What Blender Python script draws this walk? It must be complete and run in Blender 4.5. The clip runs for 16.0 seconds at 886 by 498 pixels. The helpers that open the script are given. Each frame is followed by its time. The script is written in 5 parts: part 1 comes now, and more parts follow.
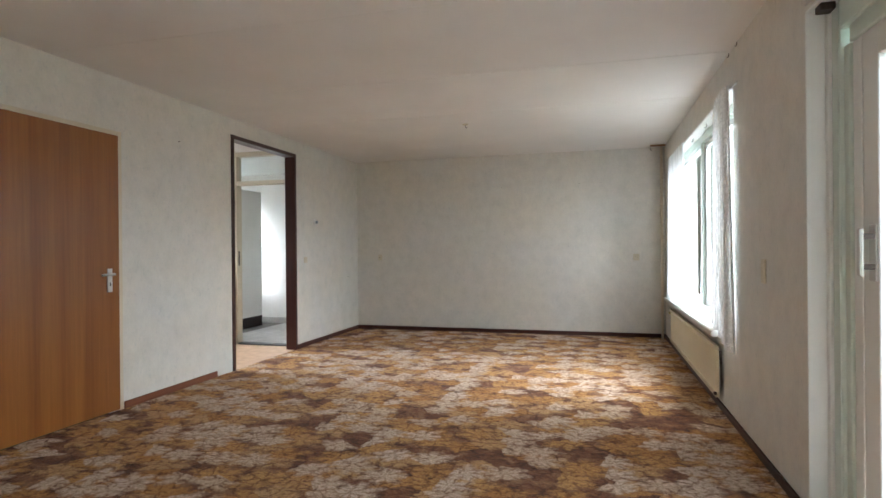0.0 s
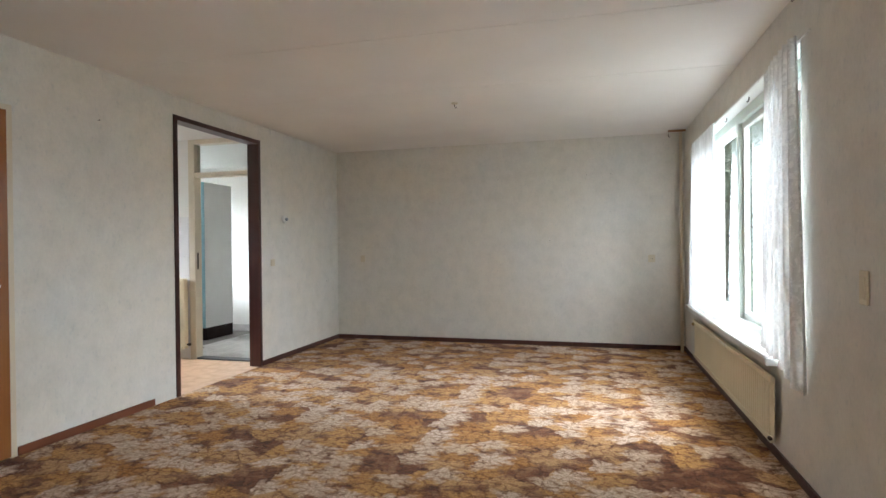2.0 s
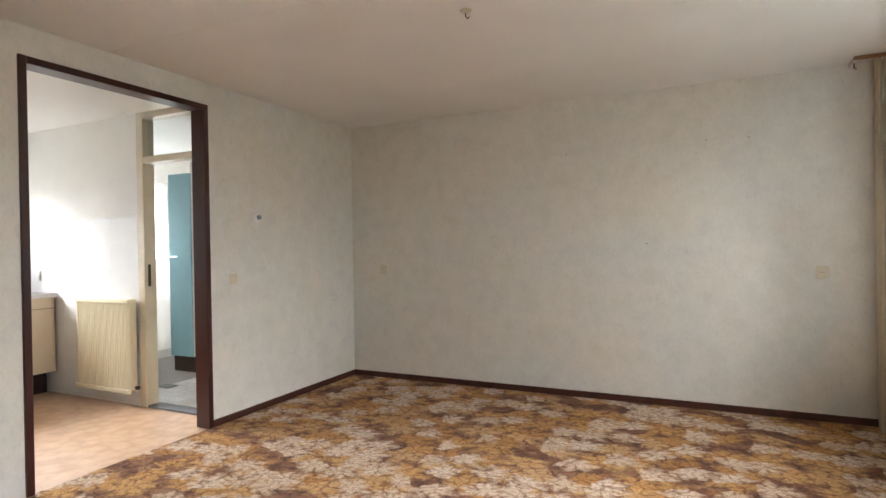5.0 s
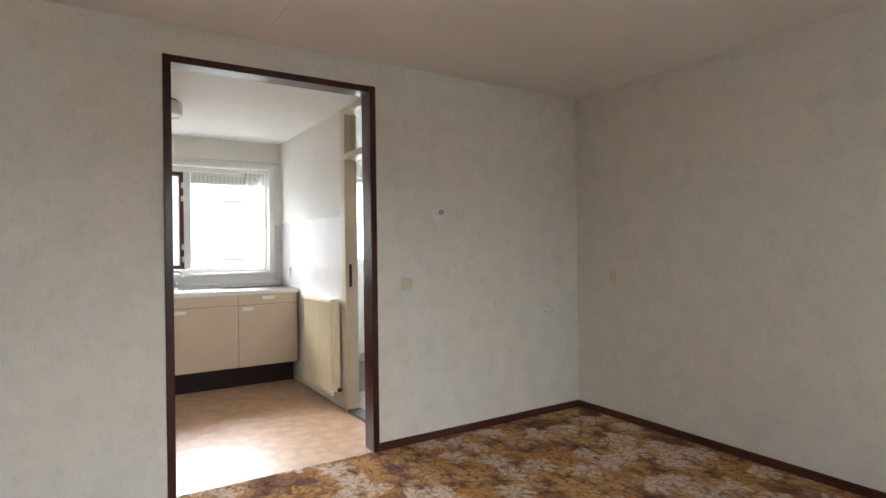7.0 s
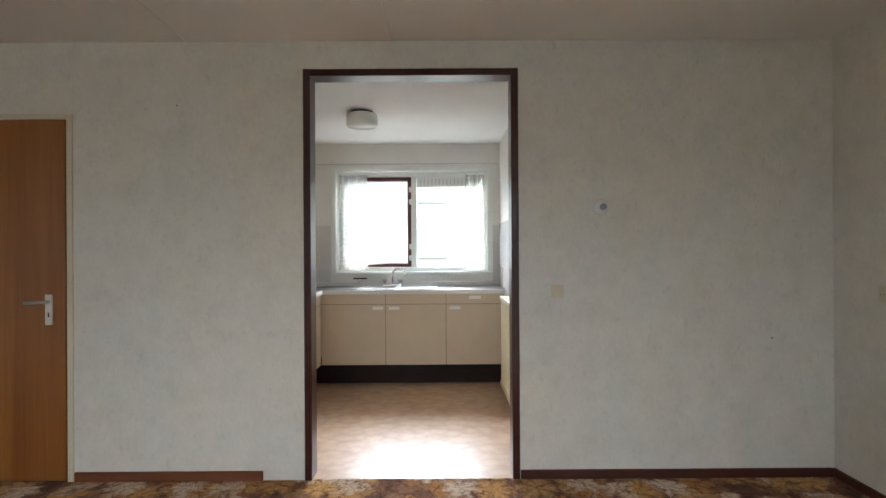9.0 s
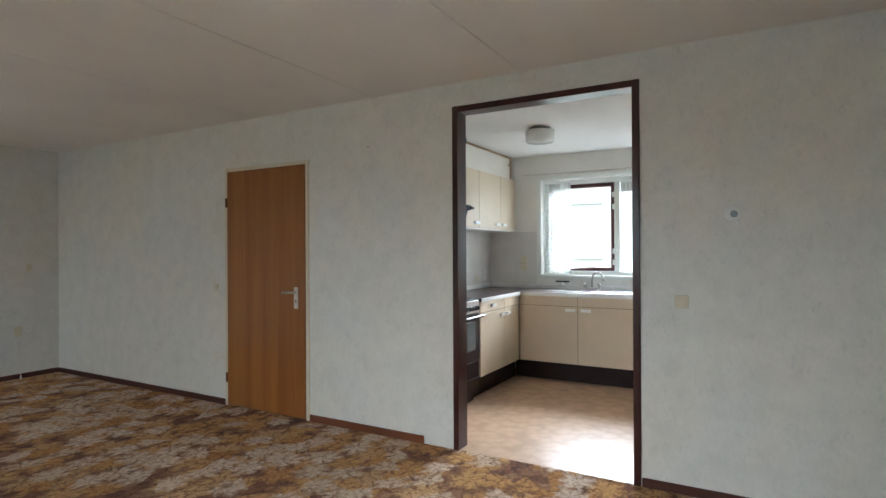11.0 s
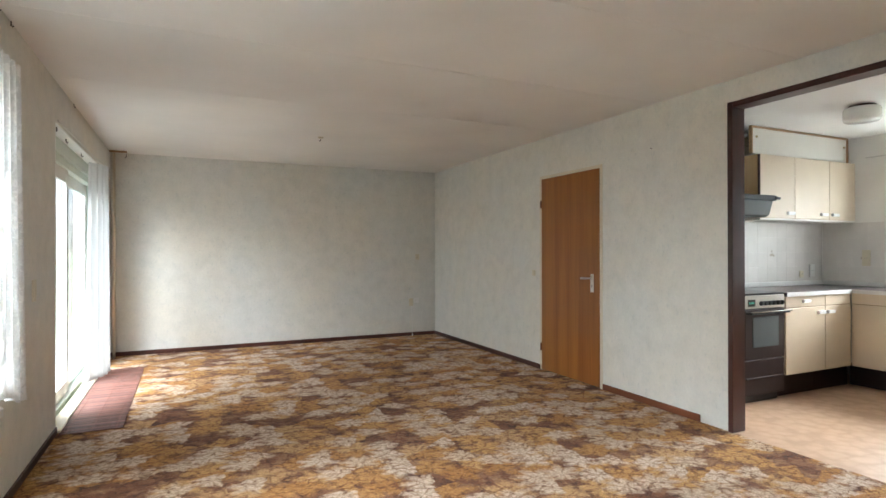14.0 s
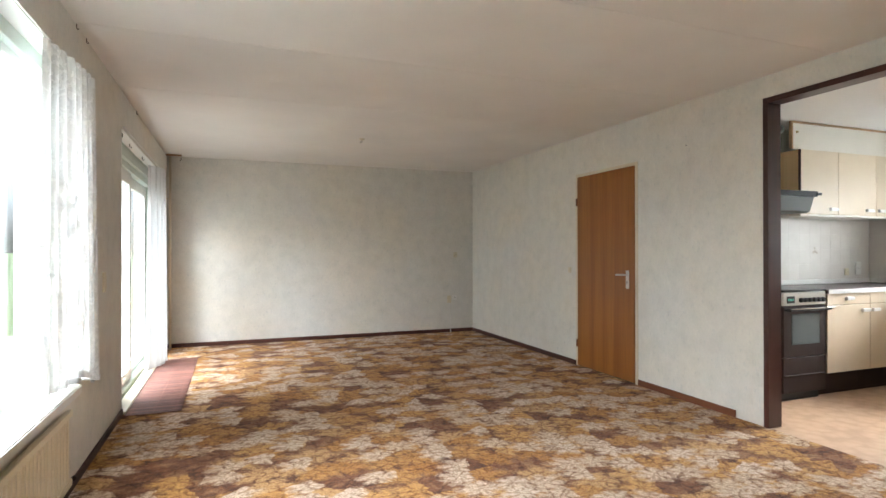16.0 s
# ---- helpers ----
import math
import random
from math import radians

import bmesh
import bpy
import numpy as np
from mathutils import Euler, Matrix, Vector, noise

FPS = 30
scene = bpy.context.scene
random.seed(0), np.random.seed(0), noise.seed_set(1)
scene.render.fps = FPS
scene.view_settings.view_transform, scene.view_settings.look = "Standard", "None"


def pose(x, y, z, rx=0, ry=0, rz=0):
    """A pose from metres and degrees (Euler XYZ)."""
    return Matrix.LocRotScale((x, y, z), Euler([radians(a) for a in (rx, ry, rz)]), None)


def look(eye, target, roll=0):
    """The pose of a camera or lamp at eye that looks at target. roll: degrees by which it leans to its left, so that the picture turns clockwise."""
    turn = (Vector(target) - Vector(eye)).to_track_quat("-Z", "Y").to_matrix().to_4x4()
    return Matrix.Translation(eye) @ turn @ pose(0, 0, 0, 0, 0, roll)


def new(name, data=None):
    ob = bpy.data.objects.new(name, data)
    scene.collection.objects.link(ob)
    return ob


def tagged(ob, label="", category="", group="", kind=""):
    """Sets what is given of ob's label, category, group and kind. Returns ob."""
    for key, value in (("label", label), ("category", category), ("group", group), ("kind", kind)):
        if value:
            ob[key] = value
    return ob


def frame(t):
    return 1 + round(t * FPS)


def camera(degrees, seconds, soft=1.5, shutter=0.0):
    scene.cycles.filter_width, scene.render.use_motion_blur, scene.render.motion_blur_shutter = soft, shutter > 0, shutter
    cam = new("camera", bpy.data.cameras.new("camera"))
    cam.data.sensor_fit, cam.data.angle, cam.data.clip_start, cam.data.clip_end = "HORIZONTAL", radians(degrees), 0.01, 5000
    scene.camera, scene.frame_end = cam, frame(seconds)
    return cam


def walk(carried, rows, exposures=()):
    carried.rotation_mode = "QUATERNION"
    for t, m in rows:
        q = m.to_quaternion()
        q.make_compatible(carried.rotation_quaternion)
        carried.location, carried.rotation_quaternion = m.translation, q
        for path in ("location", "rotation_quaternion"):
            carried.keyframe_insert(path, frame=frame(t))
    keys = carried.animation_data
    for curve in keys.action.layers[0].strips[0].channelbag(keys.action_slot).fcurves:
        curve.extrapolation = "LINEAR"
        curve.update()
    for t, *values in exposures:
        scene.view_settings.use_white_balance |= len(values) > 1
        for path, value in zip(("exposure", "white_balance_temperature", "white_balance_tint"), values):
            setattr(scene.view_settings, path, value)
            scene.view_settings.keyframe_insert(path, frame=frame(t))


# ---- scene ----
cam = camera(77.4, 16.0)
PATH = [
    (0, (0.235, -1.199, 1.175), (-0.292, 0.73, 1.173), -0.5),
    (0.5, (0.196, -1.106, 1.179), (-0.334, 0.823, 1.173), -0.5),
    (1, (0.178, -0.909, 1.187), (-0.347, 1.02, 1.177), -0.6),
    (1.5, (0.165, -0.641, 1.206), (-0.362, 1.288, 1.19), -0.7),
    (2, (0.124, -0.322, 1.214), (-0.401, 1.607, 1.201), -0.6),
    (2.5, (0.091, 0.008, 1.22), (-0.43, 1.938, 1.204), -0.7),
    (3, (0.075, 0.348, 1.213), (-0.453, 2.277, 1.204), -0.7),
    (5.5, (0.028, 2.144, 1.27), (-1.041, 3.834, 1.257), -0.9),
    (6, (0.005, 2.469, 1.269), (-1.306, 3.98, 1.255), -0.7),
    (6.5, (0.014, 2.793, 1.273), (-1.506, 4.093, 1.265), -0.7),
    (7, (0.021, 3.132, 1.281), (-1.671, 4.199, 1.277), -0.7),
    (7.5, (-0.019, 3.438, 1.271), (-1.844, 4.256, 1.268), -0.6),
    (8, (-0.065, 3.72, 1.258), (-1.984, 4.283, 1.26), -0.5),
    (8.5, (-0.076, 3.962, 1.268), (-2.057, 4.237, 1.27), -0.4),
    (10.8, (0.104, 5.123, 1.339), (-1.691, 4.24, 1.345), -0.3),
    (11, (0.111, 5.214, 1.338), (-1.628, 4.227, 1.343), -0.3),
    (11.5, (0.151, 5.468, 1.338), (-1.434, 4.248, 1.345), -0.3),
    (12, (0.167, 5.656, 1.34), (-1.25, 4.244, 1.345), -0.4),
    (12.5, (0.204, 5.81, 1.338), (-1.018, 4.227, 1.34), -0.3),
    (13, (0.261, 5.918, 1.337), (-0.812, 4.23, 1.338), -0.3),
    (13.5, (0.27, 6.036, 1.287), (-0.671, 4.271, 1.294), -0.1),
    (14, (0.291, 6.11, 1.27), (-0.552, 4.296, 1.276), -0.1),
    (14.5, (0.291, 6.174, 1.26), (-0.491, 4.334, 1.263), -0.1),
    (15, (0.294, 6.217, 1.25), (-0.462, 4.366, 1.255), -0.1),
    (15.5, (0.318, 6.242, 1.248), (-0.423, 4.384, 1.252), -0.2),
    (16, (0.328, 6.264, 1.238), (-0.383, 4.395, 1.245), -0.1),
]
EXPOSURES = [(0, 2.5, 5850, 9), (2.5, 2.5, 5900, 9), (5.5, 2.68, 6300, 12), (7, 2.3, 6150, 12), (8.5, 2.02, 6050, 10), (11, 2.2, 5600, 5), (12.5, 2.3, 5750, 4), (14, 2.65, 5900, 6), (16, 2.72, 6050, 8)]
walk(cam, [(t, look(eye, target, roll)) for t, eye, target, roll in PATH], EXPOSURES)

# ---------------------------------------------------------------- light
world = bpy.data.worlds.new("sky")
scene.world = world
world.use_nodes = True
wn = world.node_tree.nodes
sky = wn.new("ShaderNodeTexSky")
sky.sky_type = 'NISHITA'
sky.sun_disc = False
sky.sun_elevation = radians(67)
sky.sun_rotation = radians(45)
sky.air_density = 0.6
sky.dust_density = 6.0
sky.ozone_density = 0.3
grey = wn.new("ShaderNodeHueSaturation")      # a white, overcast sky
grey.inputs["Saturation"].default_value = 0.6
wn["Background"].inputs[1].default_value = 0.13
world.node_tree.links.new(sky.outputs[0], grey.inputs["Color"])
world.node_tree.links.new(grey.outputs[0], wn["Background"].inputs[0])

sun_data = bpy.data.lights.new("sun", 'SUN')
sun_data.energy = 1.4
sun_data.angle = radians(40)
sun_data.color = (1.0, 0.98, 0.95)
sun = new("sun", sun_data)
sun.matrix_world = look((10, 13, 34), (0, 3, 0))


def daylight_lamp(name, eye, target, width, height, watts):
    """Unseen lamp: stands in for bright sky before a window, or adds fill."""
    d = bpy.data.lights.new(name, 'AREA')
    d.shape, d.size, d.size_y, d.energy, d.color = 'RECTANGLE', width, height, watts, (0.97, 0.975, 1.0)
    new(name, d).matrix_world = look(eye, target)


daylight_lamp("sky_light_window", (4.2, 4.25, 3.5), (0.2, 4.25, 1.15), 3.6, 2.8, 124)
daylight_lamp("sky_light_terrace", (2.95, -0.1, 2.85), (0.4, 0.5, 1.0), 3.2, 2.2, 20)
daylight_lamp("sky_light_kitchen", (-9.6, 3.7, 3.9), (-5.0, 3.8, 1.7), 5.0, 2.2, 330)
# Low fill lamp, added out of view to brighten the kitchen ceiling and units.
daylight_lamp("fill_light_street", (-8.2, 7.1, 1.5), (-5.2, 3.6, 1.7), 2.2, 2.4, 26)
daylight_lamp("sky_light_utility", (-8.3, 6.2, 3.8), (-5.0, 5.9, 1.0), 2.2, 2.2, 17)


# ---------------------------------------------------------------- materials
def mat(name, base, rough=0.6, metal=0.0, var=0.08, scale=6.0, fine=120.0, bump=0.05, depth=0.002, spec=0.5, obj_var=0.0):
    """A painted or plain surface: two scales of tone, fine relief."""
    m = bpy.data.materials.new(name)
    m.use_nodes = True
    nt = m.node_tree
    b = nt.nodes["Principled BSDF"]
    b.inputs["Roughness"].default_value = rough
    b.inputs["Metallic"].default_value = metal
    b.inputs["Specular IOR Level"].default_value = spec
    geo = nt.nodes.new("ShaderNodeNewGeometry")
    n1 = nt.nodes.new("ShaderNodeTexNoise")
    n1.inputs["Scale"].default_value = scale
    n1.inputs["Detail"].default_value = 4
    n2 = nt.nodes.new("ShaderNodeTexNoise")
    n2.inputs["Scale"].default_value = fine
    n2.inputs["Detail"].default_value = 2
    for n in (n1, n2):
        nt.links.new(geo.outputs["Position"], n.inputs["Vector"])
    add = nt.nodes.new("ShaderNodeMath")
    add.operation = 'MULTIPLY_ADD'
    nt.links.new(n2.outputs["Fac"], add.inputs[0])
    add.inputs[1].default_value = 0.4
    nt.links.new(n1.outputs["Fac"], add.inputs[2])
    ramp = nt.nodes.new("ShaderNodeMapRange")
    nt.links.new(add.outputs[0], ramp.inputs[0])
    ramp.inputs[1].default_value, ramp.inputs[2].default_value = 0.4, 1.0
    ramp.inputs[3].default_value, ramp.inputs[4].default_value = 1 - var, 1 + var
    last = ramp.outputs[0]
    if obj_var:
        info = nt.nodes.new("ShaderNodeObjectInfo")
        mr = nt.nodes.new("ShaderNodeMapRange")
        nt.links.new(info.outputs["Random"], mr.inputs[0])
        mr.inputs[3].default_value, mr.inputs[4].default_value = 1 - obj_var, 1 + obj_var
        mu = nt.nodes.new("ShaderNodeMath")
        mu.operation = 'MULTIPLY'
        nt.links.new(last, mu.inputs[0])
        nt.links.new(mr.outputs[0], mu.inputs[1])
        last = mu.outputs[0]
    mul = nt.nodes.new("ShaderNodeVectorMath")
    mul.operation = 'SCALE'
    mul.inputs[0].default_value = base
    nt.links.new(last, mul.inputs["Scale"])
    nt.links.new(mul.outputs[0], b.inputs["Base Color"])
    if bump:
        bp = nt.nodes.new("ShaderNodeBump")
        bp.inputs["Strength"].default_value = bump
        bp.inputs["Distance"].default_value = depth
        nt.links.new(n2.outputs["Fac"], bp.inputs["Height"])
        nt.links.new(bp.outputs[0], b.inputs["Normal"])
    return m


def nodes_of(name, rough=0.8):
    m = bpy.data.materials.new(name)
    m.use_nodes = True
    nt = m.node_tree
    b = nt.nodes["Principled BSDF"]
    b.inputs["Roughness"].default_value = rough
    geo = nt.nodes.new("ShaderNodeNewGeometry")
    return m, nt, b, geo.outputs["Position"]


def noise_node(nt, vec, scale, detail=3, rough=0.55, distortion=0.0):
    n = nt.nodes.new("ShaderNodeTexNoise")
    n.inputs["Scale"].default_value = scale
    n.inputs["Detail"].default_value = detail
    n.inputs["Roughness"].default_value = rough
    n.inputs["Distortion"].default_value = distortion
    nt.links.new(vec, n.inputs["Vector"])
    return n


def ramp_node(nt, fac, stops):
    r = nt.nodes.new("ShaderNodeValToRGB")
    while len(r.color_ramp.elements) < len(stops):
        r.color_ramp.elements.new(0.5)
    for e, (p, c) in zip(r.color_ramp.elements, stops):
        e.position = p
        e.color = (*c, 1) if len(c) == 3 else c
    nt.links.new(fac, r.inputs[0])
    return r


def mix_node(nt, fac, a, b, kind='MIX'):
    n = nt.nodes.new("ShaderNodeMix")
    n.data_type = 'RGBA'
    n.blend_type = kind
    for sock, v in ((n.inputs[0], fac), (n.inputs[6], a), (n.inputs[7], b)):
        if isinstance(v, bpy.types.NodeSocket):
            nt.links.new(v, sock)
        elif isinstance(v, (int, float)):
            sock.default_value = v
        else:
            sock.default_value = (*v, 1)
    return n.outputs[2]


def math_node(nt, op, a, b=None):
    n = nt.nodes.new("ShaderNodeMath")
    n.operation = op
    for sock, v in zip(n.inputs, (a, b)):
        if v is None:
            continue
        if isinstance(v, bpy.types.NodeSocket):
            nt.links.new(v, sock)
        else:
            sock.default_value = v
    return n.outputs[0]


def scaled(nt, vec, sx, sy, sz):
    n = nt.nodes.new("ShaderNodeMapping")
    n.inputs["Scale"].default_value = (sx, sy, sz)
    nt.links.new(vec, n.inputs["Vector"])
    return n.outputs[0]


def bump_node(nt, b, height, strength, distance):
    bp = nt.nodes.new("ShaderNodeBump")
    bp.inputs["Strength"].default_value = strength
    bp.inputs["Distance"].default_value = distance
    nt.links.new(height, bp.inputs["Height"])
    nt.links.new(bp.outputs[0], b.inputs["Normal"])


def wallpaper():
    m, nt, b, pos = nodes_of("wallpaper", 0.75)
    blot = noise_node(nt, pos, 7.0, 3, 0.6)
    r1 = ramp_node(nt, blot.outputs["Fac"], [(0.30, (0.675, 0.655, 0.59)), (0.5, (0.72, 0.695, 0.63)), (0.72, (0.755, 0.728, 0.66))])
    fleck = noise_node(nt, scaled(nt, pos, 1, 1, 0.6), 34.0, 3, 0.65)
    rf = ramp_node(nt, fleck.outputs["Fac"], [(0.28, (0.89, 0.91, 0.93)), (0.42, (1, 1, 1))])
    warm = noise_node(nt, pos, 1.1, 3)
    r2 = ramp_node(nt, warm.outputs["Fac"], [(0.35, (0.96, 0.98, 1.0)), (0.65, (1.0, 0.98, 0.94))])
    col = mix_node(nt, 1.0, mix_node(nt, 1.0, r1.outputs[0], rf.outputs[0], 'MULTIPLY'), r2.outputs[0], 'MULTIPLY')
    weave = noise_node(nt, scaled(nt, pos, 60, 60, 42), 1.0, 3, 0.6)
    r3 = ramp_node(nt, weave.outputs["Fac"], [(0.3, (0.95, 0.95, 0.95)), (0.7, (1.02, 1.02, 1.02))])
    col = mix_node(nt, 1.0, col, r3.outputs[0], 'MULTIPLY')
    nt.links.new(col, b.inputs["Base Color"])
    bump_node(nt, b, weave.outputs["Fac"], 0.25, 0.002)
    return m


def carpet():
    """Cut pile printed with feathery cream and ochre leaf clumps on brown."""
    m, nt, b, pos = nodes_of("carpet", 0.95)
    b.inputs["Specular IOR Level"].default_value = 0.1
    b.inputs["Sheen Weight"].default_value = 0.08
    b.inputs["Sheen Roughness"].default_value = 0.6

    def shifted(off, amount):
        """The ground plane, moved and then warped by noise so that edges feather."""
        w = noise_node(nt, pos, 13.0, 5, 0.75)
        c = nt.nodes.new("ShaderNodeVectorMath")
        c.operation = 'SUBTRACT'
        nt.links.new(w.outputs["Color"], c.inputs[0])
        c.inputs[1].default_value = (0.5, 0.5, 0.5)
        warp = nt.nodes.new("ShaderNodeVectorMath")
        warp.operation = 'MULTIPLY_ADD'
        nt.links.new(c.outputs[0], warp.inputs[0])
        warp.inputs[1].default_value = (amount, amount, 0)
        mp = nt.nodes.new("ShaderNodeMapping")
        mp.inputs["Location"].default_value = off
        mp.inputs["Scale"].default_value = (1, 1.2, 0)
        nt.links.new(pos, mp.inputs["Vector"])
        nt.links.new(mp.outputs[0], warp.inputs[2])
        return warp.outputs[0]

    flow = shifted((3.1, 1.7, 0), 0.10)
    tuft = noise_node(nt, scaled(nt, pos, 1, 1, 0), 38.0, 6, 0.8)

    def rosettes(vec, scale, share, reach, feather, lobes):
        """Leaf rosettes: some cells of a loose lattice, lobed round their centres, with ragged rims and dark clefts."""
        v = nt.nodes.new("ShaderNodeTexVoronoi")
        v.voronoi_dimensions = '2D'
        v.inputs["Scale"].default_value = scale
        v.inputs["Randomness"].default_value = 0.85
        nt.links.new(vec, v.inputs["Vector"])
        pick = nt.nodes.new("ShaderNodeSeparateColor")
        nt.links.new(v.outputs["Color"], pick.inputs[0])
        off = nt.nodes.new("ShaderNodeVectorMath")
        off.operation = 'SUBTRACT'
        nt.links.new(vec, off.inputs[0])
        nt.links.new(v.outputs["Position"], off.inputs[1])
        xy = nt.nodes.new("ShaderNodeSeparateXYZ")
        nt.links.new(off.outputs[0], xy.inputs[0])
        angle = math_node(nt, 'ARCTAN2', xy.outputs[1], xy.outputs[0])
        turn = math_node(nt, 'ADD', math_node(nt, 'MULTIPLY', angle, lobes), math_node(nt, 'MULTIPLY', pick.outputs[2], 6.3))
        lobe = math_node(nt, 'COSINE', turn)
        grown = math_node(nt, 'MULTIPLY', v.outputs["Distance"], math_node(nt, 'ADD', math_node(nt, 'MULTIPLY', lobe, 0.20), 1.0))
        fuzzy = math_node(nt, 'ADD', grown, math_node(nt, 'MULTIPLY', math_node(nt, 'SUBTRACT', tuft.outputs["Fac"], 0.5), 0.75))
        body = ramp_node(nt, fuzzy, [(reach, (1, 1, 1)), (reach + feather, (0, 0, 0))])
        chosen = math_node(nt, 'LESS_THAN', pick.outputs[0], share)
        cleft = ramp_node(nt, math_node(nt, 'ADD', lobe, math_node(nt, 'MULTIPLY', math_node(nt, 'SUBTRACT', tuft.outputs["Fac"], 0.5), 0.9)), [(0.72, (1, 1, 1)), (0.98, (0.58, 0.47, 0.40))])
        return math_node(nt, 'MULTIPLY', body.outputs[0], chosen), pick.outputs[1], cleft.outputs[0]

    brown_n = noise_node(nt, shifted((21.7, 2.3, 0), 0.16), 7.5, 5, 0.7, 0.6)
    under = ramp_node(nt, brown_n.outputs["Fac"], [(0.36, (0.105, 0.036, 0.017)), (0.50, (0.23, 0.095, 0.040)), (0.64, (0.38, 0.215, 0.105))])
    ochre, tone, cleft = rosettes(shifted((11.3, 7.9, 0), 0.11), 4.4, 0.86, 0.36, 0.34, 6)
    gold = ramp_node(nt, tone, [(0.0, (0.47, 0.225, 0.055)), (0.6, (0.60, 0.34, 0.105)), (1.0, (0.58, 0.37, 0.175))])
    col = mix_node(nt, ochre, under.outputs[0], mix_node(nt, 1.0, gold.outputs[0], cleft, 'MULTIPLY'))
    cream, tone, cleft = rosettes(flow, 5.0, 0.52, 0.33, 0.38, 7)
    pale = ramp_node(nt, tone, [(0.0, (0.74, 0.61, 0.485)), (1.0, (0.65, 0.50, 0.355))])
    col = mix_node(nt, cream, col, mix_node(nt, 1.0, pale.outputs[0], cleft, 'MULTIPLY'))
    veins = nt.nodes.new("ShaderNodeTexVoronoi")
    veins.feature = 'DISTANCE_TO_EDGE'
    veins.inputs["Scale"].default_value = 11.0
    nt.links.new(shifted((5.7, 9.1, 0), 0.12), veins.inputs["Vector"])
    vr = ramp_node(nt, veins.outputs["Distance"], [(0.0, (0.34, 0.24, 0.18)), (0.03, (0.62, 0.52, 0.45)), (0.09, (1, 1, 1))])
    gate = noise_node(nt, pos, 9.0, 3, 0.6)
    gr = ramp_node(nt, gate.outputs["Fac"], [(0.42, (0, 0, 0)), (0.56, (1, 1, 1))])
    col = mix_node(nt, gr.outputs[0], col, mix_node(nt, 1.0, col, vr.outputs[0], 'MULTIPLY'))
    tr = ramp_node(nt, tuft.outputs["Fac"], [(0.34, (1.18, 1.18, 1.18)), (0.66, (0.60, 0.53, 0.48))])
    col = mix_node(nt, 1.0, col, tr.outputs[0], 'MULTIPLY')
    pile = noise_node(nt, pos, 150.0, 3, 0.75)
    rr = ramp_node(nt, pile.outputs["Fac"], [(0.3, (0.55, 0.51, 0.47)), (0.65, (1.26, 1.26, 1.25))])
    col = mix_node(nt, 1.0, col, rr.outputs[0], 'MULTIPLY')
    nt.links.new(col, b.inputs["Base Color"])
    bump_node(nt, b, math_node(nt, 'ADD', pile.outputs["Fac"], tuft.outputs["Fac"]), 0.8, 0.006)
    return m


def wood(name, dark, light, rough, axis='z', bands=2.2, grain=55.0):
    """Veneer with broad leaves and fine grain along one axis."""
    m, nt, b, pos = nodes_of(name, rough)
    s = {'z': (1, 1, 0.03), 'y': (1, 0.03, 1), 'x': (0.03, 1, 1)}[axis]
    v = scaled(nt, pos, *s)
    n1 = noise_node(nt, v, bands * 3, 2, 0.5, 0.6)
    n2 = noise_node(nt, v, grain, 4, 0.6, 0.3)
    f = math_node(nt, 'ADD', math_node(nt, 'MULTIPLY', n1.outputs["Fac"], 0.65), math_node(nt, 'MULTIPLY', n2.outputs["Fac"], 0.35))
    r = ramp_node(nt, f, [(0.33, dark), (0.66, light)])
    nt.links.new(r.outputs[0], b.inputs["Base Color"])
    bump_node(nt, b, n2.outputs["Fac"], 0.06, 0.001)
    return m


def vinyl():
    m, nt, b, pos = nodes_of("vinyl", 0.38)
    v = nt.nodes.new("ShaderNodeTexVoronoi")
    v.inputs["Scale"].default_value = 12.0
    w = noise_node(nt, pos, 16.0, 3)
    sub = nt.nodes.new("ShaderNodeVectorMath")
    sub.operation = 'MULTIPLY_ADD'
    nt.links.new(w.outputs["Color"], sub.inputs[0])
    sub.inputs[1].default_value = (0.07, 0.07, 0)
    nt.links.new(pos, sub.inputs[2])
    nt.links.new(sub.outputs[0], v.inputs["Vector"])
    r = ramp_node(nt, v.outputs["Distance"], [(0.0, (0.64, 0.435, 0.28)), (0.45, (0.59, 0.385, 0.24)), (0.8, (0.51, 0.315, 0.185))])
    bk = nt.nodes.new("ShaderNodeTexChecker")
    bk.inputs["Scale"].default_value = 6.6
    bk.inputs["Color1"].default_value = (1.0, 1.0, 1.0, 1)
    bk.inputs["Color2"].default_value = (0.965, 0.955, 0.945, 1)
    nt.links.new(pos, bk.inputs["Vector"])
    col = mix_node(nt, 1.0, r.outputs[0], bk.outputs[0], 'MULTIPLY')
    nt.links.new(col, b.inputs["Base Color"])
    bump_node(nt, b, v.outputs["Distance"], 0.05, 0.001)
    return m


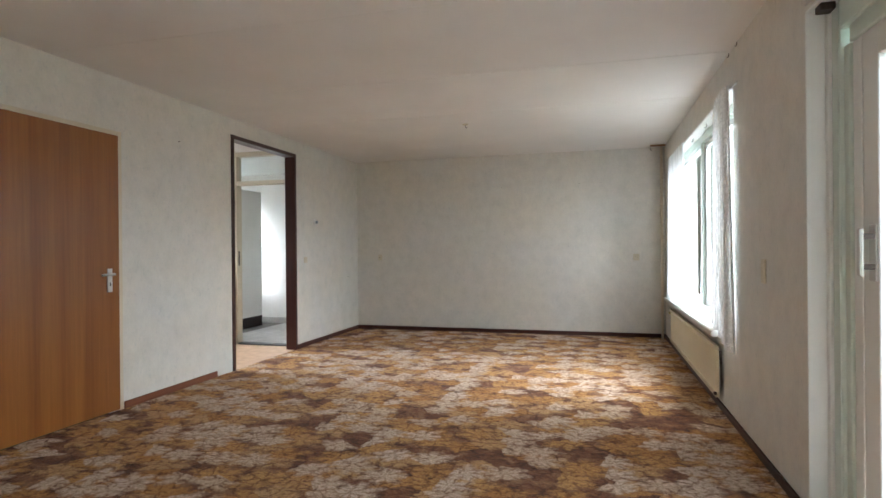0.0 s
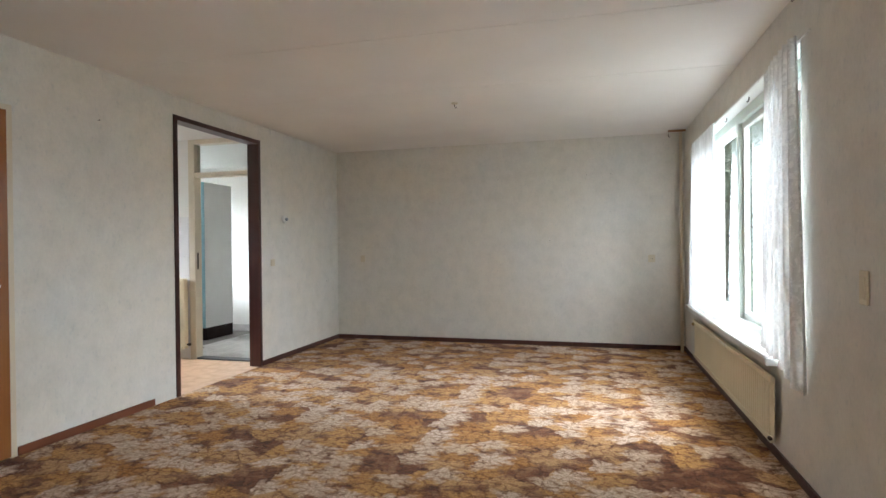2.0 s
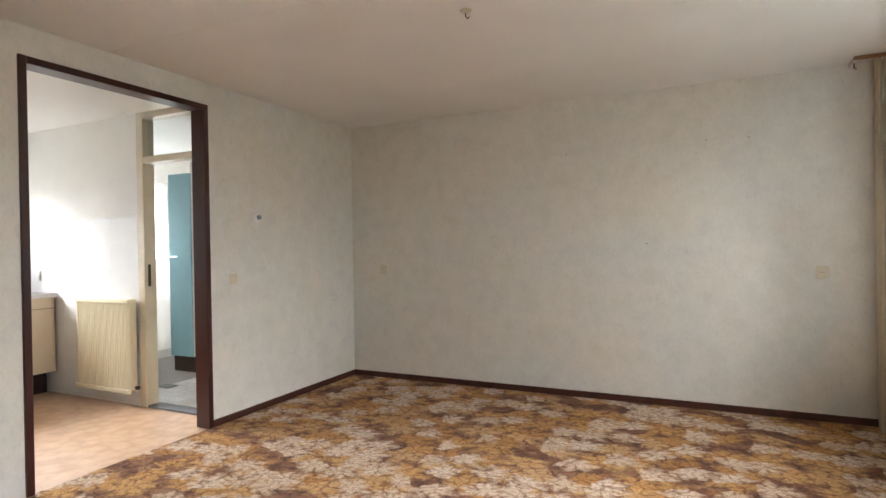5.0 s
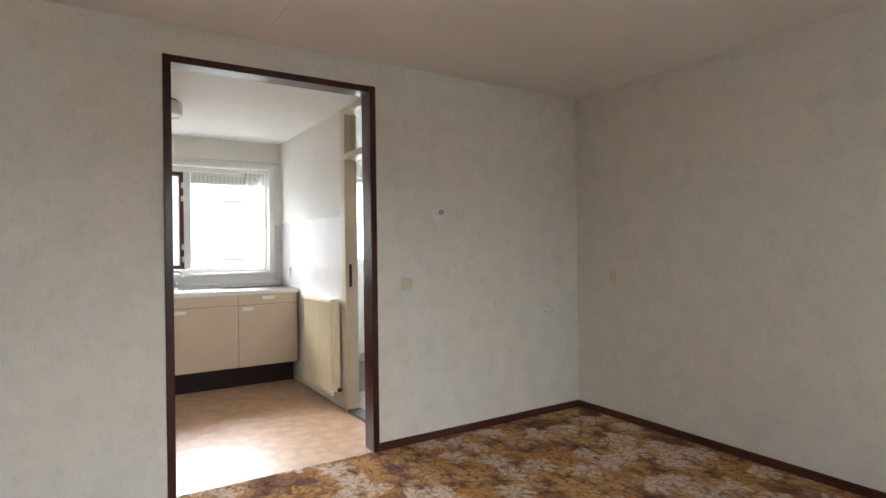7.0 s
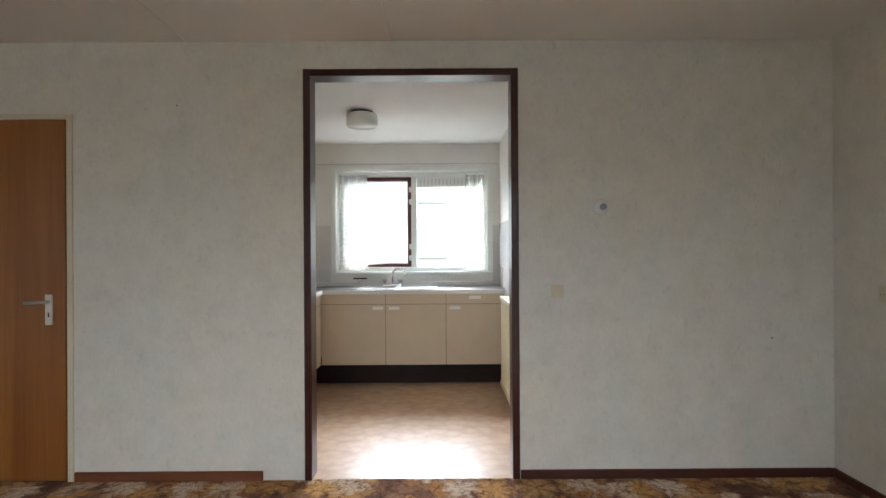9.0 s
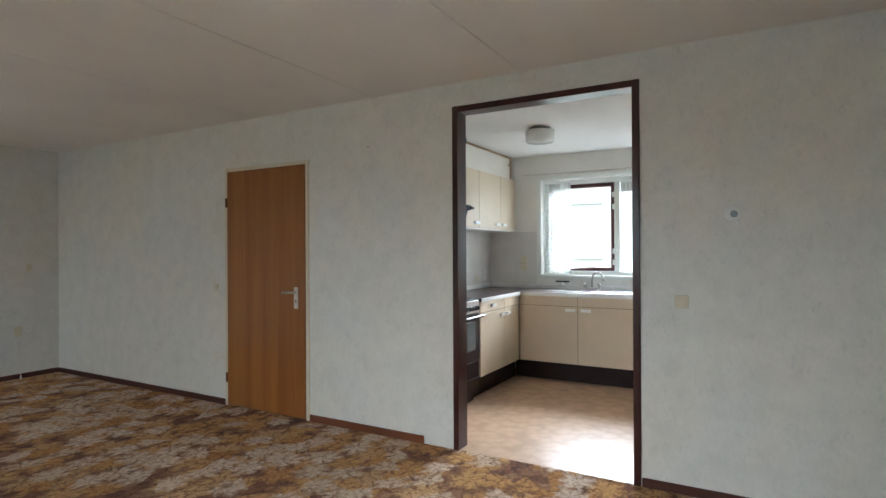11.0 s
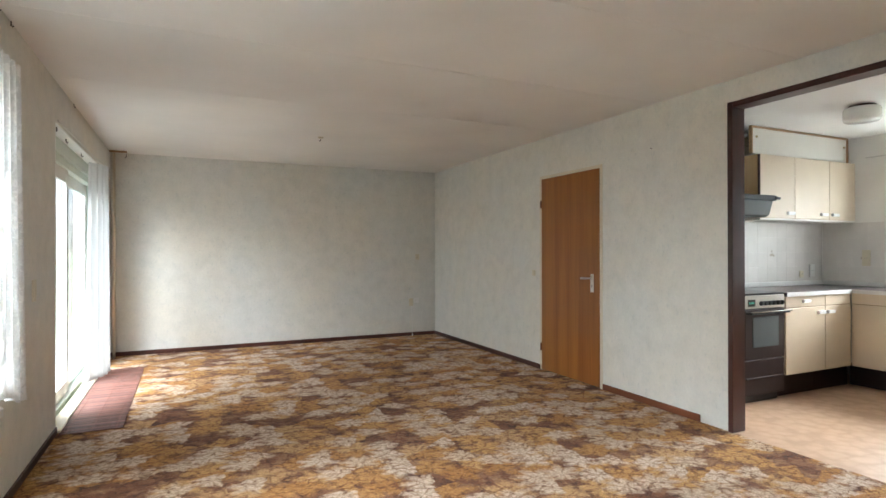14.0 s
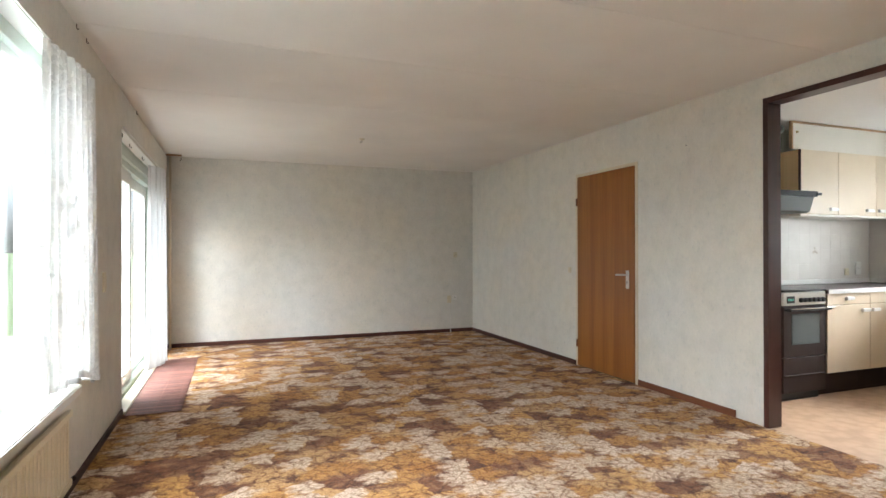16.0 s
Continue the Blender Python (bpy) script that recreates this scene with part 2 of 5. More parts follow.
def sheer(name, density, tint=(0.86, 0.88, 0.88), lace=False, solid=0.62):
    """Net curtain: light comes through the cloth and between its threads."""
    m = bpy.data.materials.new(name)
    m.use_nodes = True
    nt = m.node_tree
    nt.nodes.clear()
    out = nt.nodes.new("ShaderNodeOutputMaterial")
    tr = nt.nodes.new("ShaderNodeBsdfTransparent")
    tl = nt.nodes.new("ShaderNodeBsdfTranslucent")
    df = nt.nodes.new("ShaderNodeBsdfDiffuse")
    tl.inputs[0].default_value = (*[c * (1.0 - 0.73 * solid) for c in tint], 1)
    df.inputs[0].default_value = (*tint, 1)
    cloth = nt.nodes.new("ShaderNodeMixShader")
    cloth.inputs[0].default_value = solid
    nt.links.new(tl.outputs[0], cloth.inputs[1])
    nt.links.new(df.outputs[0], cloth.inputs[2])
    geo = nt.nodes.new("ShaderNodeNewGeometry")
    n = noise_node(nt, scaled(nt, geo.outputs["Position"], 1, 14, 1.2), 3.0, 3)
    lo, hi = density - 0.12, min(1.0, density + 0.14)
    f = nt.nodes.new("ShaderNodeMapRange")
    nt.links.new(n.outputs["Fac"], f.inputs[0])
    f.inputs[1].default_value, f.inputs[2].default_value = 0.3, 0.7
    f.inputs[3].default_value, f.inputs[4].default_value = lo, hi
    fac = f.outputs[0]
    if lace:
        g = noise_node(nt, geo.outputs["Position"], 26.0, 2, 0.5, 1.2)
        leafy = noise_node(nt, geo.outputs["Position"], 5.0, 2)
        spot = math_node(nt, 'GREATER_THAN', math_node(nt, 'ADD', g.outputs["Fac"], math_node(nt, 'MULTIPLY', leafy.outputs["Fac"], 0.35)), 0.72)
        fac = math_node(nt, 'ADD', fac, math_node(nt, 'MULTIPLY', spot, 0.16))
    mx = nt.nodes.new("ShaderNodeMixShader")
    nt.links.new(fac, mx.inputs[0])
    nt.links.new(tr.outputs[0], mx.inputs[1])
    nt.links.new(cloth.outputs[0], mx.inputs[2])
    nt.links.new(mx.outputs[0], out.inputs[0])
    return m


def glass(name, tint=(0.93, 0.97, 0.96), rough=0.0):
    m = bpy.data.materials.new(name)
    m.use_nodes = True
    b = m.node_tree.nodes["Principled BSDF"]
    b.inputs["Base Color"].default_value = (*tint, 1)
    b.inputs["Roughness"].default_value = rough
    b.inputs["Transmission Weight"].default_value = 1.0
    b.inputs["IOR"].default_value = 1.45
    return m


M_WALL = wallpaper()
M_KWALL = mat("kitchen_plaster", (0.80, 0.78, 0.73), 0.7, var=0.05, scale=2.5, fine=220, bump=0.15)
M_CEIL = mat("ceiling_paint", (0.79, 0.765, 0.72), 0.8, var=0.05, scale=1.6, fine=260, bump=0.25, depth=0.003)
M_KCEIL = mat("kitchen_ceiling_paint", (0.85, 0.835, 0.80), 0.8, var=0.04, scale=1.6, fine=260, bump=0.25, depth=0.003)
M_CARPET = carpet()
M_VINYL = vinyl()
M_TEAK = wood("teak_veneer", (0.21, 0.070, 0.012), (0.35, 0.136, 0.026), 0.34)
M_DARKWOOD = wood("dark_stained_wood", (0.034, 0.009, 0.007), (0.068, 0.018, 0.013), 0.28)
M_SKIRT = wood("dark_skirting", (0.045, 0.012, 0.007), (0.090, 0.026, 0.015), 0.45, 'y')
M_SKIRT_RED = wood("red_brown_skirting", (0.13, 0.038, 0.014), (0.22, 0.072, 0.026), 0.45, 'y')
M_TRIMWOOD = wood("pale_wood_trim", (0.26, 0.14, 0.06), (0.40, 0.24, 0.11), 0.5, 'x')
M_CREAM = mat("cream_paint", (0.70, 0.62, 0.47), 0.4, var=0.05, scale=4, bump=0.04)
M_FRAME = mat("cream_frame_paint", (0.66, 0.585, 0.44), 0.42, var=0.06, scale=5, bump=0.04)
M_RAD = mat("radiator_enamel", (0.73, 0.655, 0.46), 0.35, var=0.04, scale=3, bump=0.03)
M_WHITEPAINT = mat("white_gloss_paint", (0.78, 0.80, 0.76), 0.32, var=0.04, scale=4, bump=0.04)
M_GREENPAINT = mat("pale_green_paint", (0.60, 0.68, 0.60), 0.35, var=0.05, scale=4, bump=0.04)
M_SILL = mat("sill_stone", (0.70, 0.70, 0.67), 0.35, var=0.08, scale=30, fine=200, bump=0.03)
M_CAB = mat("cream_laminate", (0.62, 0.50, 0.355), 0.42, var=0.05, scale=5, fine=300, bump=0.03)
M_UPCAB = mat("pale_cream_laminate", (0.64, 0.53, 0.385), 0.42, var=0.05, scale=5, fine=300, bump=0.03)
M_SIDE = wood("tan_veneer", (0.50, 0.33, 0.16), (0.66, 0.47, 0.26), 0.45)
M_BOARD = mat("white_board", (0.70, 0.665, 0.59), 0.5, var=0.05, scale=3, bump=0.03)
M_HANDLE = mat("white_plastic_handle", (0.82, 0.81, 0.78), 0.3, var=0.03, bump=0.0)
M_PLINTH = mat("black_plinth", (0.024, 0.013, 0.011), 0.5, var=0.2, scale=8, bump=0.05, spec=0.2)
M_JOINT = mat("tan_joint", (0.30, 0.215, 0.135), 0.6, var=0.1, scale=8, bump=0.0)
M_TOP = mat("dark_worktop", (0.115, 0.085, 0.078), 0.32, var=0.25, scale=40, fine=300, bump=0.03)
M_TOPEDGE = mat("worktop_edge", (0.72, 0.71, 0.68), 0.35, var=0.05, scale=10, bump=0.0)
M_STEEL = mat("stainless_steel", (0.58, 0.58, 0.57), 0.25, 1.0, var=0.06, scale=20, bump=0.02)
M_CHROME = mat("chrome", (0.75, 0.75, 0.74), 0.1, 1.0, var=0.03, bump=0.0)
M_ALU = mat("brushed_aluminium", (0.62, 0.60, 0.56), 0.32, 1.0, var=0.05, scale=40, bump=0.02)
M_OVENBLACK = mat("oven_dark_enamel", (0.030, 0.017, 0.014), 0.45, var=0.15, scale=8, bump=0.02, spec=0.25)
M_OVENGLASS = mat("oven_window_glass", (0.12, 0.135, 0.135), 0.08, var=0.1, scale=3, bump=0.0)
M_BLACK = mat("black_plastic", (0.012, 0.012, 0.012), 0.35, var=0.1, bump=0.02)
M_HOOD = mat("grey_hood_enamel", (0.022, 0.023, 0.026), 0.5, var=0.1, bump=0.03, spec=0.25)
M_DIAL = mat("blue_grey_plastic", (0.27, 0.31, 0.33), 0.4, var=0.05, bump=0.0)
M_HOODLOW = mat("grey_hood_plastic", (0.055, 0.057, 0.050), 0.45, var=0.1, bump=0.03)
M_TILE = mat("glazed_wall_tile", (0.70, 0.665, 0.62), 0.22, var=0.05, scale=9, fine=60, bump=0.03, obj_var=0.025)
M_TILEW = mat("white_glazed_tile", (0.78, 0.77, 0.75), 0.2, var=0.03, scale=9, fine=60, bump=0.03, obj_var=0.015)
M_PRINT = mat("tile_print", (0.50, 0.44, 0.37), 0.25, var=0.25, scale=60, bump=0.0)
M_GROUT = mat("grout", (0.78, 0.75, 0.71), 0.9, var=0.08, scale=20, bump=0.1)
M_FTILE = mat("grey_floor_tile", (0.52, 0.50, 0.465), 0.4, var=0.12, scale=14, bump=0.05, obj_var=0.09)
M_FGROUT = mat("floor_grout", (0.24, 0.225, 0.205), 0.9, var=0.1, scale=20, bump=0.1)
M_PLASTIC = mat("aged_cream_plastic", (0.64, 0.58, 0.43), 0.4, var=0.04, scale=20, bump=0.0)
M_PLASTICW = mat("white_plastic", (0.74, 0.73, 0.69), 0.4, var=0.04, scale=20, bump=0.0)
M_BLUE = mat("pale_blue_paint", (0.27, 0.47, 0.53), 0.38, var=0.05, scale=4, bump=0.03)
M_PALEGREY = mat("pale_grey_board", (0.80, 0.80, 0.77), 0.5, var=0.04, scale=4, bump=0.03)
M_RUST = mat("dark_metal", (0.07, 0.055, 0.045), 0.5, 0.6, var=0.2, scale=60, bump=0.1)
M_BRASS = mat("dull_brass", (0.42, 0.33, 0.17), 0.4, 1.0, var=0.1, bump=0.02)
M_THRESH = mat("dark_stone_threshold", (0.07, 0.068, 0.068), 0.45, var=0.15, scale=40, bump=0.05)
M_BAMBOO = mat("red_brown_bamboo", (0.20, 0.088, 0.066), 0.5, var=0.15, scale=9, fine=90, bump=0.1, obj_var=0.5)
M_THREAD = mat("red_thread", (0.30, 0.13, 0.10), 0.8, var=0.1, bump=0.1)
M_OPAL = mat("opal_glass", (0.80, 0.79, 0.74), 0.2, var=0.03, bump=0.0)
M_SASHRED = mat("dark_red_frame_paint", (0.085, 0.020, 0.018), 0.4, var=0.1, scale=9, bump=0.04)
M_SHEER = sheer("sheer_net", 0.78, (0.90, 0.92, 0.92), False, 0.84)
M_LACE = sheer("lace_net", 0.83, (0.93, 0.94, 0.93), True, 0.90)
M_DRAPE = sheer("net_drape", 1.0, (0.90, 0.91, 0.91), False)
M_KNET = sheer("kitchen_net", 0.66, (0.80, 0.82, 0.76), True, 0.5)
M_GLASS = glass("window_glass")
M_FROST = glass("frosted_glass", (0.95, 0.98, 0.98), 0.45)
M_GRASS = mat("lawn", (0.055, 0.085, 0.025), 0.9, var=0.4, scale=2.0, fine=60, bump=0.6, depth=0.02)
M_PAVE = mat("concrete_paving", (0.42, 0.41, 0.385), 0.85, var=0.15, scale=6, bump=0.2)
M_LEAF = mat("leaf", (0.075, 0.115, 0.060), 0.45, var=0.45, scale=3, bump=0.0, obj_var=0.0)
M_BARK = mat("red_brown_bark", (0.13, 0.062, 0.042), 0.85, var=0.35, scale=12, fine=60, bump=0.6, depth=0.01)
M_BRICK = mat("pale_brick", (0.66, 0.64, 0.60), 0.85, var=0.15, scale=8, bump=0.2)
M_ROOF = mat("grey_roof", (0.16, 0.15, 0.15), 0.8, var=0.15, scale=5, bump=0.3)
M_FENCE = mat("weathered_fence", (0.17, 0.12, 0.085), 0.85, var=0.25, scale=7, bump=0.3, obj_var=0.12)


# ---------------------------------------------------------------- builders
def base_of(ob):
    at = Vector((0, 0, 0))
    while ob:
        at += ob.location
        ob = ob.parent
    return at


def thing(name, at, label="", category="", group="", kind=""):
    """A thing's Empty at its base; its parts are given in world metres."""
    ob = new(name)
    ob.location = at
    ob.empty_display_size = 0.1
    return tagged(ob, label, category, group, kind)


def part(name, bm, material, parent=None, label="", smooth=False):
    """Links a bmesh, given in world metres, as one mesh object under a thing or a part."""
    if parent:
        bmesh.ops.translate(bm, verts=bm.verts, vec=-base_of(parent))
    bmesh.ops.recalc_face_normals(bm, faces=bm.faces)
    me = bpy.data.meshes.new(name)
    bm.to_mesh(me)
    bm.free()
    if smooth:
        for p in me.polygons:
            p.use_smooth = True
    me.materials.append(material)
    ob = new(name, me)
    ob.parent = parent
    if label:
        ob["label"] = label
    return ob


def box(x0, x1, y0, y1, z0, z1, bevel=0.0, seg=1, bm=None):
    own = bm is None
    t = bmesh.new()
    bmesh.ops.create_cube(t, size=1)
    bmesh.ops.transform(t, verts=t.verts, matrix=Matrix.Translation(((x0 + x1) / 2, (y0 + y1) / 2, (z0 + z1) / 2)) @ Matrix.Diagonal((abs(x1 - x0), abs(y1 - y0), abs(z1 - z0), 1)))
    if bevel:
        bmesh.ops.bevel(t, geom=t.edges[:], offset=bevel, segments=seg, affect='EDGES')
    if own:
        return t
    return join(bm, t)


def join(bm, t):
    me = bpy.data.meshes.new("tmp")
    t.to_mesh(me)
    t.free()
    bm.from_mesh(me)
    bpy.data.meshes.remove(me)
    return bm


def tube(points, r, n=10, bm=None):
    """A round bar along points."""
    t = bmesh.new()
    pts = [Vector(p) for p in points]
    rings = []
    for i, p in enumerate(pts):
        d = (pts[min(i + 1, len(pts) - 1)] - pts[max(i - 1, 0)]).normalized()
        a = d.orthogonal().normalized() if not rings else (rings[-1][1] - d * rings[-1][1].dot(d)).normalized()
        c = d.cross(a)
        rr = r[i] if isinstance(r, (list, tuple)) else r
        rings.append(([t.verts.new(p + (a * math.cos(k * math.tau / n) + c * math.sin(k * math.tau / n)) * rr) for k in range(n)], a))
    for (q0, _), (q1, _) in zip(rings, rings[1:]):
        for k in range(n):
            t.faces.new((q0[k], q0[(k + 1) % n], q1[(k + 1) % n], q1[k]))
    t.faces.new(rings[0][0])
    t.faces.new(rings[-1][0])
    return t if bm is None else join(bm, t)


def lathe(profile, at, axis='z', n=28):
    """A turned solid: (radius, height) pairs about an axis through at."""
    t = bmesh.new()
    rings = []
    for r, h in profile:
        ring = []
        for k in range(n):
            c, s = math.cos(k * math.tau / n) * max(r, 1e-4), math.sin(k * math.tau / n) * max(r, 1e-4)
            v = {'z': (c, s, h), 'x': (h, c, s), 'y': (c, h, s)}[axis]
            ring.append(t.verts.new(Vector(at) + Vector(v)))
        rings.append(ring)
    for q0, q1 in zip(rings, rings[1:]):
        for k in range(n):
            t.faces.new((q0[k], q0[(k + 1) % n], q1[(k + 1) % n], q1[k]))
    t.faces.new(rings[0])
    t.faces.new(rings[-1])
    return t


def wall(name, axis, p0, p1, a0, a1, z0, z1, holes, material, label):
    """A thick wall across one axis with openings (a0, a1, z0, z1) right through it."""
    ca = sorted({a0, a1, *[h[0] for h in holes], *[h[1] for h in holes]})
    cz = sorted({z0, z1, *[h[2] for h in holes], *[h[3] for h in holes]})

    def solid(i, j):
        if not (0 <= i < len(ca) - 1 and 0 <= j < len(cz) - 1):
            return False
        a, z = (ca[i] + ca[i + 1]) / 2, (cz[j] + cz[j + 1]) / 2
        return not any(h[0] < a < h[1] and h[2] < z < h[3] for h in holes)
    bm = bmesh.new()
    seen = {}

    def v(p, a, z):
        k = (p, a, z)
        if k not in seen:
            seen[k] = bm.verts.new((p, a, z) if axis == 'x' else (a, p, z))
        return seen[k]
    for i in range(len(ca) - 1):
        for j in range(len(cz) - 1):
            if not solid(i, j):
                continue
            a, b, c, d = ca[i], ca[i + 1], cz[j], cz[j + 1]
            for p in (p0, p1):
                bm.faces.new((v(p, a, c), v(p, b, c), v(p, b, d), v(p, a, d)))
            for di, dj, e in ((-1, 0, ((a, c), (a, d))), (1, 0, ((b, c), (b, d))), (0, -1, ((a, c), (b, c))), (0, 1, ((a, d), (b, d)))):
                if not solid(i + di, j + dj):
                    (s, t), (q, r) = e
                    bm.faces.new((v(p0, s, t), v(p0, q, r), v(p1, q, r), v(p1, s, t)))
    return tagged(part(name, bm, material), label, "wall", "", "structure")


def slab(name, x0, x1, y0, y1, z0, z1, material, label, category):
    return tagged(part(name, box(x0, x1, y0, y1, z0, z1), material), label, category, "", "structure")


# ---------------------------------------------------------------- setting
WX, EX, NY, SY, H = -3.16, 1.115, 6.41, -1.61, 2.46     # living room
KW, KS, KN, KH = -5.87, 2.46, 4.82, 2.40                  # kitchen
UN = 6.76                                                 # utility room, far wall

ground = bmesh.new()
bmesh.ops.create_grid(ground, x_segments=40, y_segments=40, size=600)
bmesh.ops.translate(ground, verts=ground.verts, vec=(0, 0, -0.16))
tagged(part("ground", ground, M_GRASS), "green lawn and grass outside the house", "ground", "", "structure")
slab("pavement", 1.42, 4.2, -4, 8.4, -0.15, -0.06, M_PAVE, "pale concrete terrace paving outside the glass door", "pavement")
# Unseen pale slab, added to reflect daylight up onto the kitchen ceiling.
slab("street_bounce_slab", -14.0, -6.14, -14, 20, -0.15, -0.08, M_PAVE, "unseen pale concrete slab along the street front, added to bounce light indoors", "pavement")

slab("floor", -3.168, EX, SY, NY, -0.12, 0.0, M_CARPET, "brown, ochre and cream leaf-patterned pile carpet", "carpet")
slab("floor_kitchen", KW, -3.168, KS, KN, -0.12, -0.006, M_VINYL, "pinkish beige patterned vinyl kitchen floor", "vinyl floor")
slab("floor_utility", KW, -3.26, KN + 0.09, UN, -0.12, -0.012, M_FGROUT, "grey grout bed under small floor tiles", "tile floor")

wall("wall_west", 'x', -3.26, WX, SY, NY, 0.0, H, [(1.175, 2.14, 0.0, 2.058), (3.458, 4.62, 0.0, 2.285)], M_WALL, "off-white mottled wallpaper wall with door and kitchen opening")
wall("wall_north", 'y', NY, NY + 0.25, -3.26, 1.40, -0.12, H, [], M_WALL, "off-white mottled wallpaper end wall")
wall("wall_south", 'y', SY - 0.25, SY, -3.26, 1.40, -0.12, H, [], M_WALL, "off-white mottled wallpaper end wall")
wall("wall_east", 'x', EX, 1.40, SY, NY, 0.0, H, [(2.77, 5.75, 0.54, 2.20), (-0.98, 1.487, 0.0, 2.16)], M_WALL, "off-white wallpaper wall with window and glass door")
wall("wall_kitchen_south", 'y', KS - 0.1, KS, KW - 0.25, -3.26, -0.12, KH, [], M_KWALL, "white painted kitchen wall")
wall("wall_kitchen_north", 'y', KN, KN + 0.09, KW, -3.26, -0.012, KH, [(-4.16, -3.275, -0.012, 2.398)], M_KWALL, "white painted kitchen wall with a doorway")
wall("wall_kitchen_west", 'x', KW - 0.25, KW, KS, UN, -0.12, KH, [(3.10, 4.69, 1.06, 2.115), (5.55, 6.50, 1.13, 2.10)], M_KWALL, "white painted outer kitchen wall with windows")
wall("wall_utility_north", 'y', UN, UN + 0.2, KW - 0.25, -3.26, -0.12, KH, [], M_KWALL, "white painted utility room wall")
wall("wall_hall", 'x', -4.4, -4.3, SY, KS - 0.1, -0.12, H, [], M_KWALL, "plain white wall behind the door")


def grooved_ceiling():
    """One sheet whose slab joints are shallow V grooves."""
    bm = bmesh.new()
    ys = [SY]
    for y, w, d in ((1.58, 0.004, 0.003), (2.79, 0.004, 0.008), (3.93, 0.004, 0.0035)):
        ys += [(y - w, 0), (y, d), (y + w, 0)]
    rows = [(SY, 0)] + ys[1:] + [(NY, 0)]
    a = [bm.verts.new((-3.16, y, H + d)) for y, d in rows]
    b = [bm.verts.new((EX, y + 0.03 if 0 < k < len(rows) - 1 else y, H + d)) for k, (y, d) in enumerate(rows)]
    for k in range(len(rows) - 1):
        bm.faces.new((a[k], a[k + 1], b[k + 1], b[k]))
    box(-3.26, 1.40, SY - 0.25, NY + 0.25, H + 0.02, H + 0.25, bm=bm)
    return tagged(part("ceiling", bm, M_CEIL), "cream-white plastered concrete ceiling with slab joints", "ceiling", "", "structure")


grooved_ceiling()
slab("ceiling_kitchen", KW - 0.25, -3.262, KS - 0.1, UN + 0.2, KH, KH + 0.2, M_KCEIL, "white plastered kitchen ceiling", "ceiling")
slab("roof", -6.2, 1.45, -2.1, 7.0, 2.75, 2.85, M_ROOF, "flat roof slab over the rooms", "roof")


def skirting(name, x0, x1, y0, y1, h, material, label):
    tagged(part(name, box(x0, x1, y0, y1, 0.0, h, 0.004), material), label, "baseboard", "", "structure")


skirting("baseboard", WX, EX, NY - 0.014, NY, 0.052, M_SKIRT, "dark brown wooden skirting board")
skirting("baseboard", WX, EX, SY, SY + 0.014, 0.052, M_SKIRT, "dark brown wooden skirting board")
skirting("baseboard", WX, WX + 0.014, SY + 0.014, 1.165, 0.052, M_SKIRT, "dark brown wooden skirting board")
skirting("baseboard", WX, WX + 0.014, 2.15, 3.203, 0.055, M_SKIRT_RED, "red-brown wooden skirting board, cut short")
skirting("baseboard", WX, WX + 0.014, 4.645, NY - 0.014, 0.052, M_SKIRT, "dark brown wooden skirting board")
skirting("baseboard", EX - 0.014, EX, 1.50, NY - 0.014, 0.052, M_SKIRT, "dark brown wooden skirting board")
skirting("baseboard", EX - 0.014, EX, SY + 0.014, -1.0, 0.052, M_SKIRT, "dark brown wooden skirting board")


# ---------------------------------------------------------------- kitchen opening
def opening_frame():
    t = thing("trim_kitchen_opening", (-3.21, 4.04, 0), "dark mahogany-stained wooden frame around the kitchen opening", "door frame", "", "structure")
    x0, x1 = -3.275, -3.146
    part("jamb", box(x0, x1, 3.438, 3.478, 0.0, 2.302, 0.003), M_DARKWOOD, t)
    part("jamb", box(x0, x1, 4.600, 4.641, 0.0, 2.302, 0.003), M_DARKWOOD, t)
    part("head", box(x0 + 0.001, x1 - 0.001, 3.478, 4.600, 2.262, 2.301, 0.003), M_DARKWOOD, t)


opening_frame()


def lever(parent, x, y, z, out, turn):
    """Long plate with a lever that points along y; out is the side of the wall."""
    h = part("door_handle", box(x, x + 0.009 * out, y - 0.021, y + 0.021, z - 0.105, z + 0.065, 0.003), M_ALU, parent, "brushed aluminium door plate with lever")
    part("lever", tube([(x + 0.008 * out, y, z + 0.025), (x + 0.046 * out, y, z + 0.025), (x + 0.052 * out, y + 0.02 * turn, z + 0.025), (x + 0.052 * out, y + 0.105 * turn, z + 0.022)], 0.0095), M_ALU, h, smooth=True)
    part("keyhole", box(x + 0.009 * out, x + 0.0098 * out, y - 0.004, y + 0.004, z - 0.06, z - 0.035), M_BLACK, h)


